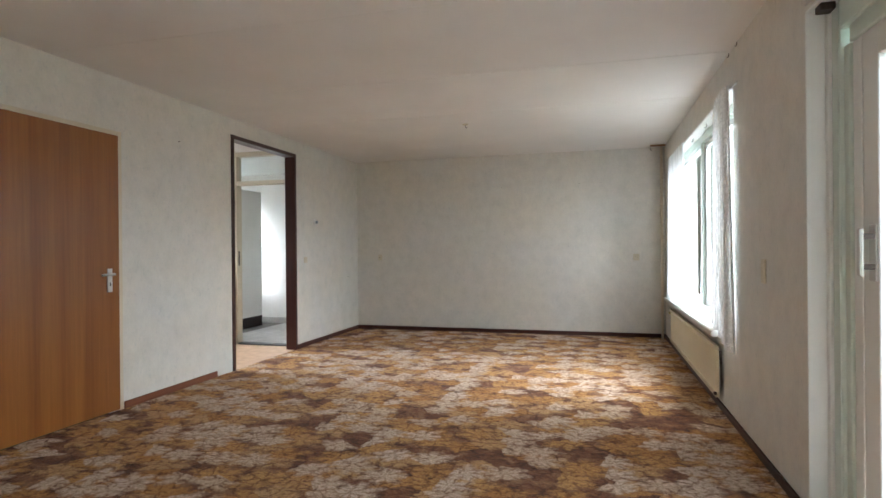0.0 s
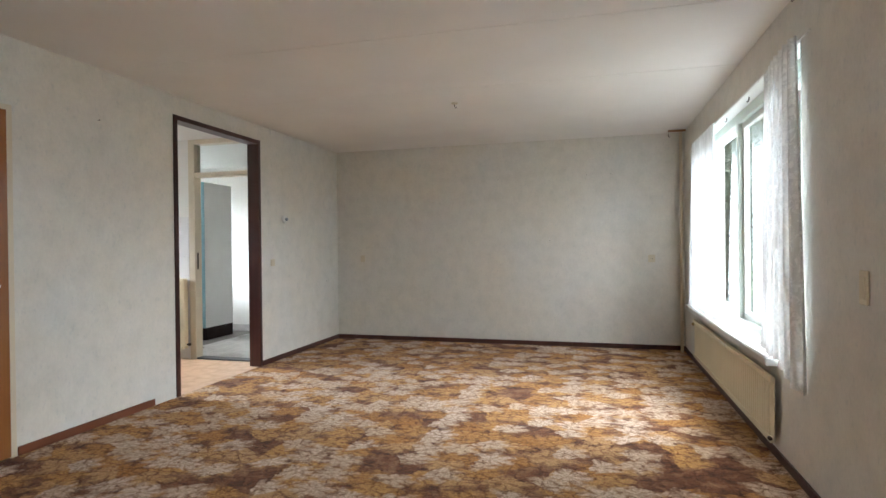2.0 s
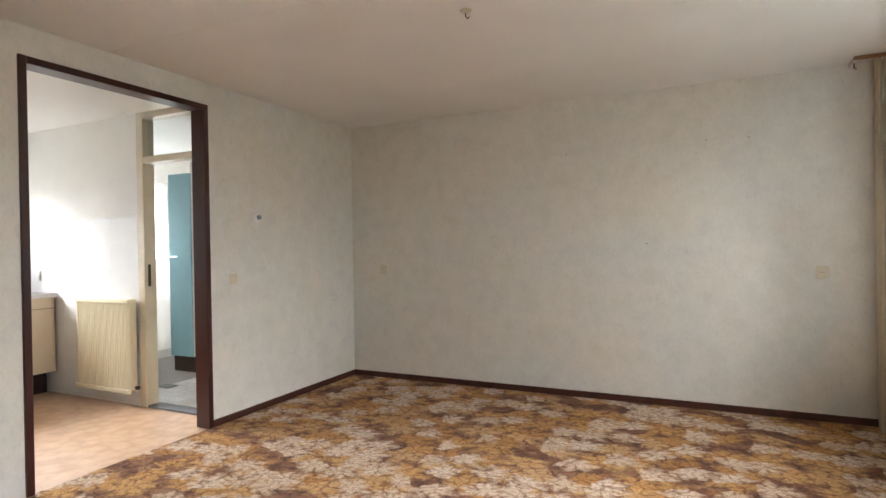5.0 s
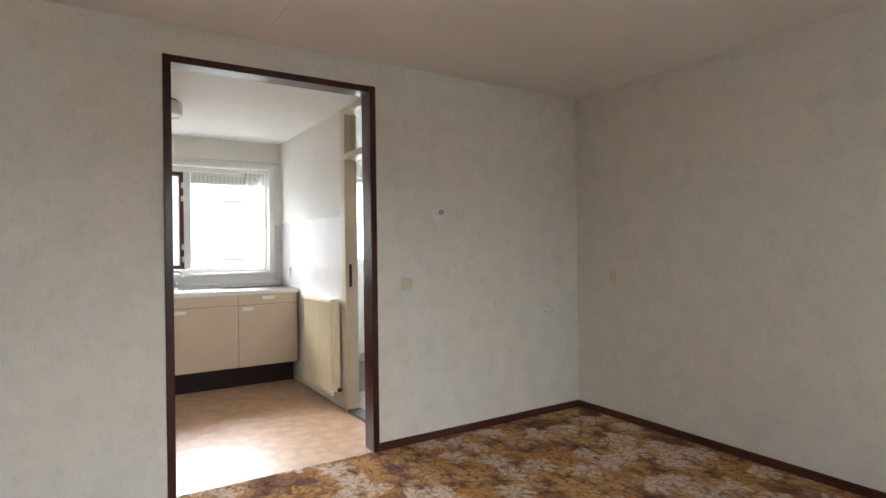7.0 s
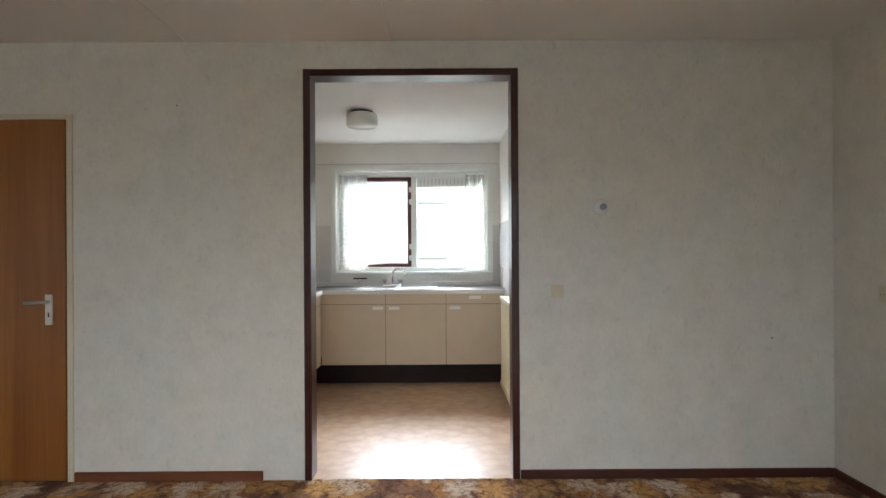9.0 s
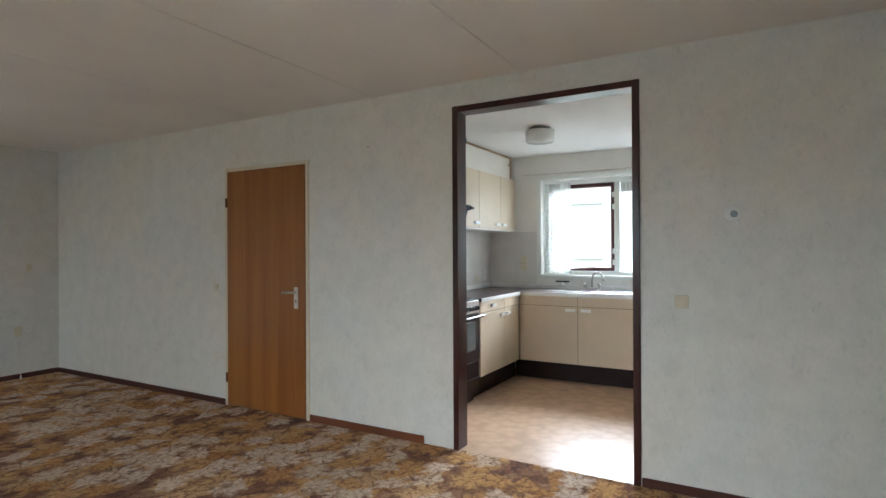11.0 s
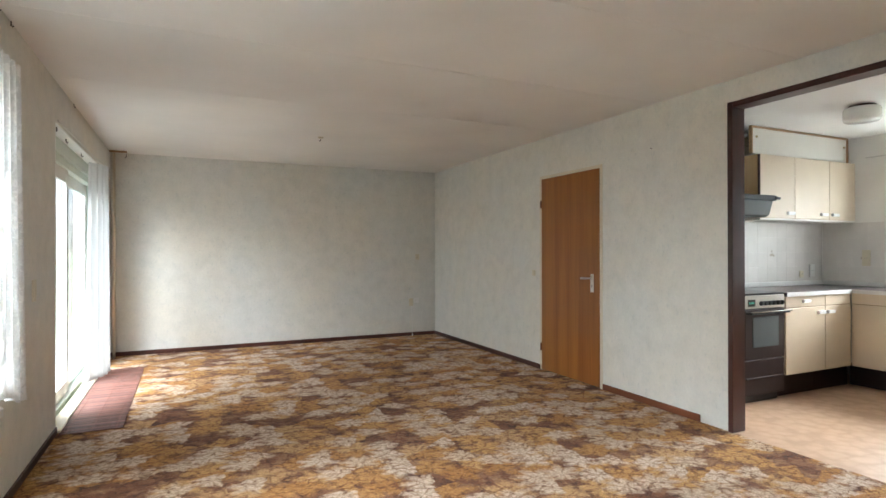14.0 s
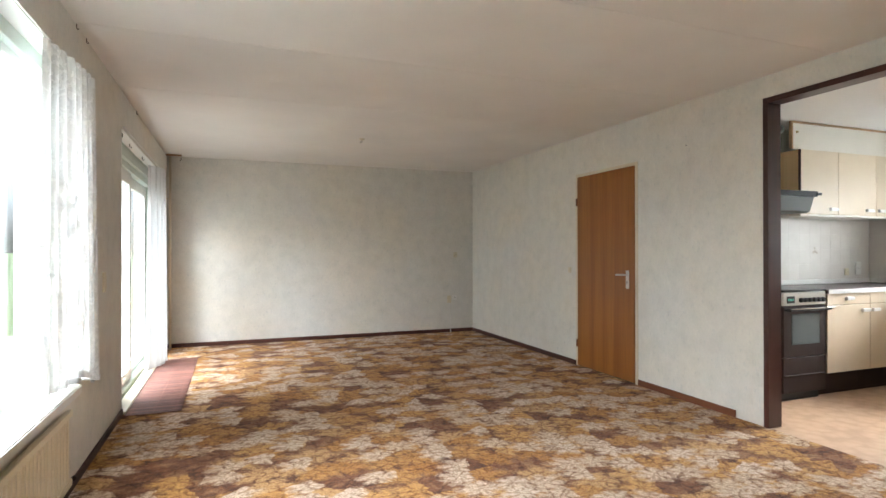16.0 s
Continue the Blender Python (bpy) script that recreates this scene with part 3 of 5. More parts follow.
def teak_door():
    t = thing("door_1", (-3.19, 1.66, 0), "closed orange-brown teak veneer door in a cream frame", "door", "", "structure")
    leaf = part("door_leaf", box(-3.186, -3.146, 1.207, 2.108, 0.010, 2.026, 0.0025), M_TEAK, t)
    part("frame_jamb", box(-3.265, -3.152, 1.170, 1.204, 0.0, 2.060, 0.003), M_FRAME, t, "cream painted jamb")
    part("frame_jamb", box(-3.265, -3.152, 2.111, 2.145, 0.0, 2.060, 0.003), M_FRAME, t, "cream painted jamb")
    part("frame_head", box(-3.264, -3.153, 1.204, 2.111, 2.029, 2.059, 0.003), M_FRAME, t, "cream painted head")
    for z in (0.248, 1.76):
        part("hinge", tube([(-3.140, 1.203, z - 0.04), (-3.140, 1.203, z + 0.04)], 0.009), M_SKIRT_RED, t, "brown hinge", True)
    lever(leaf, -3.146, 2.020, 0.985, 1, -1)


teak_door()


# ---------------------------------------------------------------- living room windows
def pane(name, parent, x0, x1, y0, y1, z0, z1, material=None):
    ob = part(name, box(x0, x1, y0, y1, z0, z1), material or M_GLASS, parent, "clear glass pane")
    ob.visible_shadow = False
    return ob


def garden_window():
    t = thing("window_1", (1.27, 4.37, 0.53), "wide white and pale green painted wooden window, three lights", "window", "", "structure")
    fx0, fx1 = 1.20, 1.285
    y0, y1, z0, z1 = 2.77, 5.75, 0.585, 2.20
    part("window_frame", box(fx0, fx1, y0, y0 + 0.055, z0, z1, 0.004), M_GREENPAINT, t)
    part("window_frame", box(fx0, fx1, y1 - 0.055, y1, z0, z1, 0.004), M_GREENPAINT, t)
    part("window_frame", box(fx0 + 0.001, fx1 - 0.001, y0 + 0.055, y1 - 0.055, z1 - 0.075, z1, 0.004), M_GREENPAINT, t)
    part("window_frame", box(fx0 + 0.001, fx1 - 0.001, y0 + 0.055, y1 - 0.055, z0, z0 + 0.05, 0.004), M_GREENPAINT, t)
    mull = [3.57, 4.40]
    for y in mull:
        part("mullion", box(fx0 + 0.002, fx1 - 0.002, y - 0.028, y + 0.028, z0 + 0.05, z1 - 0.075, 0.004), M_GREENPAINT, t)
    lights = [(y0 + 0.055, mull[0] - 0.028), (mull[0] + 0.028, mull[1] - 0.028), (mull[1] + 0.028, y1 - 0.055)]
    for a, b in lights:
        s = part("sash", box(fx0 + 0.03, fx1 - 0.01, a, a + 0.045, z0 + 0.05, z1 - 0.075, 0.004), M_WHITEPAINT, t)
        part("sash_stile", box(fx0 + 0.03, fx1 - 0.01, b - 0.045, b, z0 + 0.05, z1 - 0.075, 0.004), M_WHITEPAINT, s)
        part("sash_rail", box(fx0 + 0.031, fx1 - 0.011, a + 0.045, b - 0.045, z0 + 0.05, z0 + 0.10, 0.004), M_WHITEPAINT, s)
        part("sash_rail", box(fx0 + 0.031, fx1 - 0.011, a + 0.045, b - 0.045, z1 - 0.12, z1 - 0.075, 0.004), M_WHITEPAINT, s)
        pane("pane", s, fx0 + 0.05, fx0 + 0.056, a + 0.04, b - 0.04, z0 + 0.095, z1 - 0.115)
    sill = part("window_sill", box(1.117, 1.21, 2.772, 5.748, 0.537, 0.582, 0.003), M_SILL, t, "pale stone window sill")
    part("nosing", box(1.025, 1.117, 3.06, 5.82, 0.535, 0.582, 0.006, 2), M_SILL, sill)
    part("reveal", box(1.113, 1.201, 2.76, 2.772, 0.582, 2.205, 0.001), M_WHITEPAINT, t)
    part("reveal", box(1.113, 1.201, 5.748, 5.76, 0.582, 2.205, 0.001), M_WHITEPAINT, t)
    part("reveal", box(1.112, 1.202, 2.772, 5.748, 2.198, 2.21, 0.001), M_WHITEPAINT, t)


garden_window()


def curtain_rail(name, y0, y1, z, hooks, head):
    """A wall rail over an opening, and the small hooks left in the opening's head."""
    t = thing(name, (EX, (y0 + y1) / 2, z), "thin grey metal curtain rail fixed above the opening", "curtain rail")
    part("rail", box(EX - 0.016, EX - 0.006, y0, y1, z - 0.010, z, 0.002), M_ALU, t)
    n = 5
    for k in range(n):
        y = y0 + 0.05 + (y1 - y0 - 0.1) * k / (n - 1)
        part("bracket", box(EX - 0.008, EX, y - 0.01, y + 0.01, z - 0.012, z + 0.004, 0.001), M_ALU, t)
    for y in hooks:
        h = thing("curtain_hook", (1.15, y, head), "small grey metal hook under the window head", "hook", "window head hooks")
        part("hook", tube([(1.15, y, head), (1.15, y, head - 0.022), (1.142, y, head - 0.034), (1.134, y, head - 0.026)], 0.0035, 8), M_HOODLOW, h)


curtain_rail("curtain_rail", 2.62, 5.95, 2.208, (3.85, 4.5, 5.1), 2.198)


def curtain(name, material, label, top, bottom, z0, z1, x, pleats, depth, rng, hem=True, skew=0.0, drop=0.0):
    """A gathered net: top and bottom are its spans along y; the folds open downwards."""
    r = random.Random(rng)
    bm = bmesh.new()
    nu, nv = pleats * 8, 22
    ph = [r.uniform(-0.6, 0.6) for _ in range(pleats + 2)]
    am = [r.uniform(0.55, 1.25) for _ in range(pleats + 2)]
    grid = []
    for j in range(nv + 1):
        v = j / nv
        row = []
        for i in range(nu + 1):
            u = i / nu
            k = u * pleats
            q = int(k)
            f = k - q
            amp = (am[q] * (1 - f) + am[q + 1] * f) * depth * (0.55 + 0.45 * v)
            p = ph[q] * (1 - f) + ph[q + 1] * f
            a = top[0] * (1 - v) + bottom[0] * v
            b = top[1] * (1 - v) + bottom[1] * v
            y = a + (b - a) * u + 0.25 * amp * math.cos(k * math.tau + p)
            xx = x + amp * math.sin(k * math.tau + p + 0.3 * v) + skew * u * u
            z = z1 + (z0 - drop * max(0, 1 - u / 0.40) - z1) * v + 0.006 * math.sin(k * 2.1) * v
            row.append(bm.verts.new((xx, y, z)))
        grid.append(row)
    for j in range(nv):
        for i in range(nu):
            bm.faces.new((grid[j][i], grid[j][i + 1], grid[j + 1][i + 1], grid[j + 1][i]))
    t = thing(name, (x, (bottom[0] + bottom[1]) / 2, z0), label, "curtain", "net curtains")
    part("cloth", bm, material, t, smooth=True)
    if hem:
        hb = bmesh.new()
        strip = []
        for i in range(nu + 1):
            u = i / nu
            k = u * pleats
            q = int(k)
            f = k - q
            amp = (am[q] * (1 - f) + am[q + 1] * f) * depth
            p = ph[q] * (1 - f) + ph[q + 1] * f
            y = bottom[0] + (bottom[1] - bottom[0]) * u + 0.25 * amp * math.cos(k * math.tau + p)
            xx = x - 0.003 + amp * math.sin(k * math.tau + p + 0.3) + skew * u * u
            zz = z0 - drop * max(0, 1 - u / 0.40) + 0.006 * math.sin(k * 2.1)
            strip.append((hb.verts.new((xx, y, zz - 0.002)), hb.verts.new((xx, y, zz + 0.03))))
        for s0, s1 in zip(strip, strip[1:]):
            hb.faces.new((s0[0], s1[0], s1[1], s0[1]))
        part("hem", hb, material, t, smooth=True)
    return t


curtain("net_curtain", M_SHEER, "white sheer net curtain gathered beside the window", (4.60, 5.58), (4.46, 5.80), 0.588, 2.185, 1.072, 14, 0.017, 3)
curtain("lace_curtain", M_LACE, "white lace net curtain with a leaf pattern", (2.66, 3.33), (2.60, 3.40), 0.592, 2.195, 1.052, 8, 0.030, 5, True, 0.06, 0.10)
curtain("net_curtain_long", M_DRAPE, "long white net curtain hanging to the floor", (-0.62, -0.30), (-0.66, -0.08), 0.02, 2.15, 1.035, 5, 0.035, 8, True, 0.13)


def radiator(name, label, along, p, out, a0, a1, z0, z1, ribs, gap=0.035, panels=2, thick=0.016, foot_valve=False):
    """Panel radiator on a wall at p, standing out to one side; along is the axis of its length."""
    def W(a, d, z):
        return (a, p + out * d, z) if along == 'x' else (p + out * d, a, z)
    t = thing(name, W((a0 + a1) / 2, 0.05, z0), label, "radiator")
    depths = [gap + k * 0.055 for k in range(panels)]
    for d in depths:
        bm = bmesh.new()
        pitch = (a1 - a0 - 0.04) / ribs
        prof = [(a0, 0.0), (a0 + 0.02, thick * 0.5)]
        for k in range(ribs):
            s = a0 + 0.02 + k * pitch
            prof += [(s + pitch * 0.18, thick * 0.5), (s + pitch * 0.30, thick), (s + pitch * 0.70, thick), (s + pitch * 0.82, thick * 0.5)]
        prof += [(a1 - 0.02, thick * 0.5), (a1, 0.0)]
        zs = [(z0, 0.0), (z0 + 0.012, 0.45), (z0 + 0.03, 1.0), (z1 - 0.03, 1.0), (z1 - 0.012, 0.45), (z1, 0.0)]
        rows = [[bm.verts.new(W(a, d + e * min(1.0, f + 0.0) + 0.006, z)) for a, e in prof] for z, f in zs]
        back = [[bm.verts.new(W(a, d, z)) for a, e in (prof[0], prof[-1])] for z, f in (zs[0], zs[-1])]
        for r0, r1 in zip(rows, rows[1:]):
            for k in range(len(prof) - 1):
                bm.faces.new((r0[k], r0[k + 1], r1[k + 1], r1[k]))
        bm.faces.new((back[0][0], back[0][1], back[1][1], back[1][0]))
        bm.faces.new((*rows[0], back[0][1], back[0][0]))
        bm.faces.new((*rows[-1], back[1][1], back[1][0]))
        bm.faces.new((*[r[0] for r in rows], back[1][0], back[0][0]))
        bm.faces.new((*[r[-1] for r in rows], back[1][1], back[0][1]))
        part("panel", bm, M_RAD, t)
    front = depths[-1] + thick

    def bar(a, b, d0, d1, c0, c1, bev=0.003):
        if along == 'x':
            return box(a, b, p + out * d0, p + out * d1, c0, c1, bev)
        return box(p + out * d0, p + out * d1, a, b, c0, c1, bev)
    part("top_rail", bar(a0 - 0.004, a1 + 0.004, front - 0.006, front + 0.012, z1 - 0.03, z1 + 0.003), M_RAD, t)
    part("bottom_rail", bar(a0 - 0.003, a1 + 0.003, front - 0.007, front + 0.011, z0, z0 + 0.035), M_RAD, t)
    if panels > 1:
        part("top_cover", bar(a0 + 0.004, a1 - 0.004, gap, front - 0.007, z1 - 0.012, z1 + 0.001, 0.002), M_RAD, t)
        for a in (a0, a1):
            part("side_cover", bar(a - 0.005, a + 0.005, gap + 0.002, front - 0.008, z0 + 0.03, z1 - 0.014, 0.002), M_RAD, t)
    for a in (a0 + 0.12, a1 - 0.12):
        part("bracket", bar(a - 0.015, a + 0.015, 0.0, gap, z1 - 0.12, z1 - 0.05, 0.002), M_RUST, t, "dark steel bracket")
    end = a1
    zv = z0 + 0.045 if foot_valve else z1 - 0.05
    part("valve", tube([W(end, gap + 0.02, zv), W(end + 0.022, gap + 0.02, zv), W(end + 0.024, gap + 0.02, zv), W(end + 0.042, gap + 0.02, zv)], [0.010, 0.010, 0.016, 0.016]), M_RUST if foot_valve else M_BRASS, t, "dark valve" if foot_valve else "dull brass valve", True)
    part("bleed_plug", tube([W(a0, gap + 0.03, z0 + 0.03), W(a0 - 0.02, gap + 0.03, z0 + 0.03)], 0.011), M_RUST, t, smooth=True)
    return t


radiator("radiator", "long low cream enamelled panel radiator under the window", 'y', EX, -1, 3.10, 5.53, 0.10, 0.465, 52, 0.03, 1)
radiator_k = radiator("radiator", "cream enamelled panel radiator on the kitchen wall", 'x', KN, -1, -4.87, -4.175, 0.115, 0.88, 21, 0.03, 2, 0.012, True)


def garden_door():
    t = thing("door_2", (1.26, 0.28, 0), "white and pale green painted sliding glass terrace door", "glass door", "", "structure")
    fx0, fx1, y0, y1, z1 = 1.195, 1.31, -0.98, 1.487, 2.16
    hd = z1 - 0.185
    part("frame_jamb", box(fx0, fx1, 1.380, 1.452, 0.0, z1, 0.005, 2), M_GREENPAINT, t)
    part("jamb_stop", box(fx0 + 0.018, fx1 - 0.001, 1.332, 1.380, 0.0, hd, 0.004), M_GREENPAINT, t)
    part("jamb_lining", box(fx0 - 0.012, fx1 - 0.002, 1.452, y1 - 0.001, 0.0, z1 - 0.001, 0.003), M_WHITEPAINT, t)
    part("frame_jamb", box(fx0, fx1, y0, y0 + 0.075, 0.0, z1, 0.004), M_GREENPAINT, t)
    part("frame_head", box(fx0 + 0.001, fx1 - 0.001, y0 + 0.075, 1.380, hd + 0.07, z1, 0.005, 2), M_GREENPAINT, t)
    part("head_stop", box(fx0 + 0.018, fx1 - 0.002, y0 + 0.075, 1.332, hd, hd + 0.07, 0.004), M_GREENPAINT, t)
    part("track", box(fx0 + 0.001, fx1 - 0.001, y0 + 0.075, 1.332, 0.0, 0.045, 0.004), M_GREENPAINT, t, "painted bottom track")
    part("door_sill", box(1.085, 1.182, y0 + 0.002, y1 - 0.002, 0.002, 0.022, 0.004), M_CREAM, t, "cream painted door sill")
    for a, b, x0, x1, hand in ((0.33, 1.332, fx0 + 0.030, fx0 + 0.066, True), (y0 + 0.075, 0.42, fx0 + 0.070, fx0 + 0.106, False)):
        w = 0.20 if hand else 0.095
        leaf = part("sliding_leaf", box(x0, x1, a, a + 0.085, 0.045, hd, 0.004), M_WHITEPAINT, t)
        part("stile", box(x0, x1, b - w, b, 0.045, hd, 0.004), M_WHITEPAINT, leaf)
        part("rail", box(x0 + 0.001, x1 - 0.001, a + 0.085, b - w, 0.045, 0.15, 0.004), M_WHITEPAINT, leaf)
        part("rail", box(x0 + 0.001, x1 - 0.001, a + 0.085, b - w, hd - 0.115, hd, 0.004), M_WHITEPAINT, leaf)
        pane("pane", leaf, x0 + 0.017, x0 + 0.023, a + 0.08, b - w + 0.005, 0.145, hd - 0.11)
        if hand:
            part("stile_bead", box(x0 - 0.006, x0, b - 0.085, b - 0.072, 0.05, hd - 0.005, 0.002), M_WHITEPAINT, leaf)
            part("handle_plate", box(x0 - 0.008, x0, b - w + 0.012, b - w + 0.062, 1.04, 1.25, 0.003), M_ALU, leaf, "aluminium handle plate")
            part("grip", box(x0 - 0.058, x0 - 0.046, b - w + 0.004, b - w + 0.036, 1.06, 1.235, 0.004, 2), M_ALU, leaf, "flat aluminium grip")
            for z in (1.085, 1.195):
                part("grip_post", box(x0 - 0.047, x0 - 0.007, b - w + 0.012, b - w + 0.028, z, z + 0.02, 0.002), M_RUST, leaf, "dark grip post")
    part("reveal", box(1.113, 1.184, 1.485, 1.497, 0.0, 2.165, 0.001), M_WHITEPAINT, t)
    part("reveal", box(1.112, 1.197, -0.98, 1.485, 2.158, 2.17, 0.001), M_WHITEPAINT, t)
    part("rail_block", box(1.125, 1.180, 1.36, 1.42, 2.126, 2.156, 0.003), M_RUST, t, "dark rail end block")


garden_door()
curtain_rail("curtain_rail", -1.05, 1.46, 2.195, (0.2, 0.9), 2.158)


def bamboo_mat():
    t = thing("bamboo_mat", (0.89, 0.40, 0.0), "red-brown bamboo slat runner lying on the carpet by the glass door", "mat")
    y0, y1, x0, x1 = -0.74, 1.55, 0.702, 1.088
    n = 170
    proto = None
    for k in range(n):
        y = y0 + (k + 0.5) * (y1 - y0) / n
        if proto is None:
            bm = box(x0, x1, -0.0047, 0.0047, 0.0, 0.006, 0.0015)
            bmesh.ops.translate(bm, verts=bm.verts, vec=(-0.89, 0, 0))
            proto = part("slat", bm, M_BAMBOO)
            me = proto.data
            bpy.data.objects.remove(proto)
        s = new("slat", me)
        s.parent = t
        s.location = (random.uniform(-0.004, 0.004), y - 0.40, 0.004 + random.uniform(0, 0.0015))
    for x in (0.745, 0.895, 1.045):
        part("thread", box(x - 0.0025, x + 0.0025, y0, y1, 0.0098, 0.0118, 0.0005), M_THREAD, t)


bamboo_mat()


def corner_pipe(y, wall_y, sgn):
    """Heating pipe in a corner, with the box that covers its ceiling passage."""
    t = thing("heating_pipe", (1.055, y, 0.0), "cream painted heating pipe rising in the corner", "pipe")
    part("pipe", tube([(1.07, y, 0.0), (1.07, y, H)], 0.014, 12), M_CREAM, t, smooth=True)
    part("pipe", tube([(1.07, y - sgn * 0.06, 0.0), (1.07, y - sgn * 0.06, H)], 0.011, 12), M_CREAM, t, smooth=True)
    for z in (0.6, 1.9):
        part("clip", box(1.06, EX, y - 0.02, y + 0.02, z, z + 0.012, 0.002), M_CREAM, t)
    b = thing("ceiling_bracket", (1.0, y, H), "brown wooden bracket under the ceiling corner", "bracket")
    part("batten", box(0.93, 1.11, y - sgn * 0.10 - 0.012, y - sgn * 0.10 + 0.012, H - 0.022, H, 0.003), M_TRIMWOOD, b)
    part("board", box(0.93, 0.95, min(y - sgn * 0.10, wall_y), max(y - sgn * 0.10, wall_y), H - 0.03, H, 0.003), M_BOARD, b)
    part("hook", tube([(0.94, y - sgn * 0.05, H - 0.03), (0.94, y - sgn * 0.05, H - 0.06), (0.955, y - sgn * 0.05, H - 0.07)], 0.004, 8), M_RUST, b)


corner_pipe(6.34, NY, 1)
corner_pipe(-1.54, SY, -1)


# ---------------------------------------------------------------- small fittings on the living room walls
def plate(name, label, category, face, a, z, w=0.08, h=0.08, kind="switch", material=None):
    """A flush switch or socket on a wall; face is 'W', 'N', 'S' or 'E'."""
    material = material or M_PLASTIC

    def bx(a0, a1, d0, d1, z0, z1, bev=0.002):
        if face == 'W':
            return box(WX + d0, WX + d1, a0, a1, z0, z1, bev)
        if face == 'E':
            return box(EX - d1, EX - d0, a0, a1, z0, z1, bev)
        if face == 'N':
            return box(a0, a1, NY - d1, NY - d0, z0, z1, bev)
        if face == 'S':
            return box(a0, a1, SY + d0, SY + d1, z0, z1, bev)
        if face == 'KN':
            return box(a0, a1, KN - 0.008 - d1, KN - 0.008 - d0, z0, z1, bev)
        if face == 'KS':
            return box(a0, a1, KS + 0.008 + d0, KS + 0.008 + d1, z0, z1, bev)
        return box(KW + 0.008 + d0, KW + 0.008 + d1, a0, a1, z0, z1, bev)
    at = {'W': (WX, a, z), 'E': (EX, a, z), 'N': (a, NY, z), 'S': (a, SY, z), 'KN': (a, KN, z), 'KS': (a, KS, z), 'KW': (KW, a, z)}[face]
    t = thing(name, at, label, category)
    part("cover", bx(a - w / 2, a + w / 2, 0.0, 0.010, z - h / 2, z + h / 2, 0.003), material, t)
    if kind == "switch":
        part("rocker", bx(a - w * 0.33, a + w * 0.33, 0.009, 0.014, z - h * 0.33, z + h * 0.33), material, t)
    elif kind == "socket":
        part("well", bx(a - w * 0.28, a + w * 0.28, 0.0095, 0.0115, z - h * 0.28, z + h * 0.28), material, t)
        for d in (-0.0095, 0.0095):
            part("hole", bx(a + d - 0.0028, a + d + 0.0028, 0.0113, 0.0119, z - 0.0028, z + 0.0028, 0.0), M_BLACK, t)
    return t


plate("light_switch", "aged cream plastic light switch on the wallpaper", "switch", 'W', 4.855, 1.05, 0.072, 0.072)
plate("wall_socket", "aged cream plastic wall socket", "socket", 'N', -2.80, 1.05, 0.06, 0.085, "socket")
plate("wall_socket", "aged cream plastic wall socket", "socket", 'N', 0.765, 1.04, 0.075, 0.085, "socket")
plate("light_switch", "narrow aged cream double switch plate", "switch", 'E', 2.11, 1.037, 0.065, 0.13)
plate("light_switch", "small aged cream bell push beside the door", "switch", 'W', 1.05, 1.025, 0.05, 0.06)
plate("wall_socket", "aged cream plastic socket high on the wall", "socket", 'S', -2.867, 1.177, 0.06, 0.08, "socket")
plate("cable_outlet", "cream aerial outlet with a hanging wire", "outlet", 'S', -2.765, 0.50, 0.065, 0.11, "blank")
plate("wall_socket", "white plastic wall socket above the skirting", "socket", 'S', -2.85, 0.525, 0.08, 0.08, "socket", M_PLASTICW)
wire = thing("loose_cable", (-2.775, SY + 0.02, 0), "thin white loose cable hanging down the wall", "cable")
part("wire", tube([(-2.765, SY + 0.012, 0.45), (-2.77, SY + 0.018, 0.3), (-2.782, SY + 0.016, 0.12), (-2.775, SY + 0.03, 0.055), (-2.77, SY + 0.05, 0.012)], 0.003, 6), M_PLASTICW, wire, smooth=True)
part("plug", tube([(-2.77, SY + 0.046, 0.03), (-2.765, SY + 0.06, 0.008)], 0.008, 8), M_PLASTICW, wire, smooth=True)

thermo = thing("thermostat", (WX, 5.10, 1.52), "round white room thermostat with a grey dial", "thermostat")
part("base", lathe([(0.043, 0.0), (0.043, 0.006), (0.040, 0.012), (0.030, 0.014)], (WX, 5.10, 1.52), 'x'), M_PLASTICW, thermo, smooth=False)
part("dial", lathe([(0.018, 0.012), (0.018, 0.030), (0.015, 0.034), (0.0, 0.035)], (WX, 5.112, 1.52), 'x'), M_DIAL, thermo, "blue-grey dial")


def nail(face, a, z):
    at = {'N': (a, NY, z), 'W': (WX, a, z)}[face]
    d = {'N': (0, -1, 0), 'W': (1, 0, 0)}[face]
    t = thing("nail", at, "small dark nail stuck in the wallpaper", "nail", "nails in the walls")
    p = Vector(at)
    part("shank", tube([p - Vector(d) * 0.005, p + Vector(d) * 0.012, p + Vector(d) * 0.0122, p + Vector(d) * 0.014], [0.002, 0.002, 0.0042, 0.0042], 8), M_RUST, t)


nail('N', -0.38, 1.26)
nail('W', 2.736, 2.101)
nail('W', 6.056, 0.781)
for a in (-1.0, 0.05, 0.33):
    nail('N', a, 2.02 + 0.02 * math.sin(a * 9))


def ceiling_hook(x, y):
    t = thing("ceiling_hook", (x, y, H), "small white ceiling rose with a lamp hook", "ceiling hook")
    part("rose", lathe([(0.030, 0.0), (0.028, -0.008), (0.012, -0.014)], (x, y, H)), M_PLASTIC, t)
    part("hook", tube([(x, y, H - 0.01), (x, y, H - 0.03), (x + 0.012, y, H - 0.045), (x + 0.02, y, H - 0.032)], 0.003, 8), M_RUST, t)


ceiling_hook(-1.042, 4.393)
ceiling_hook(-0.988, 0.322)
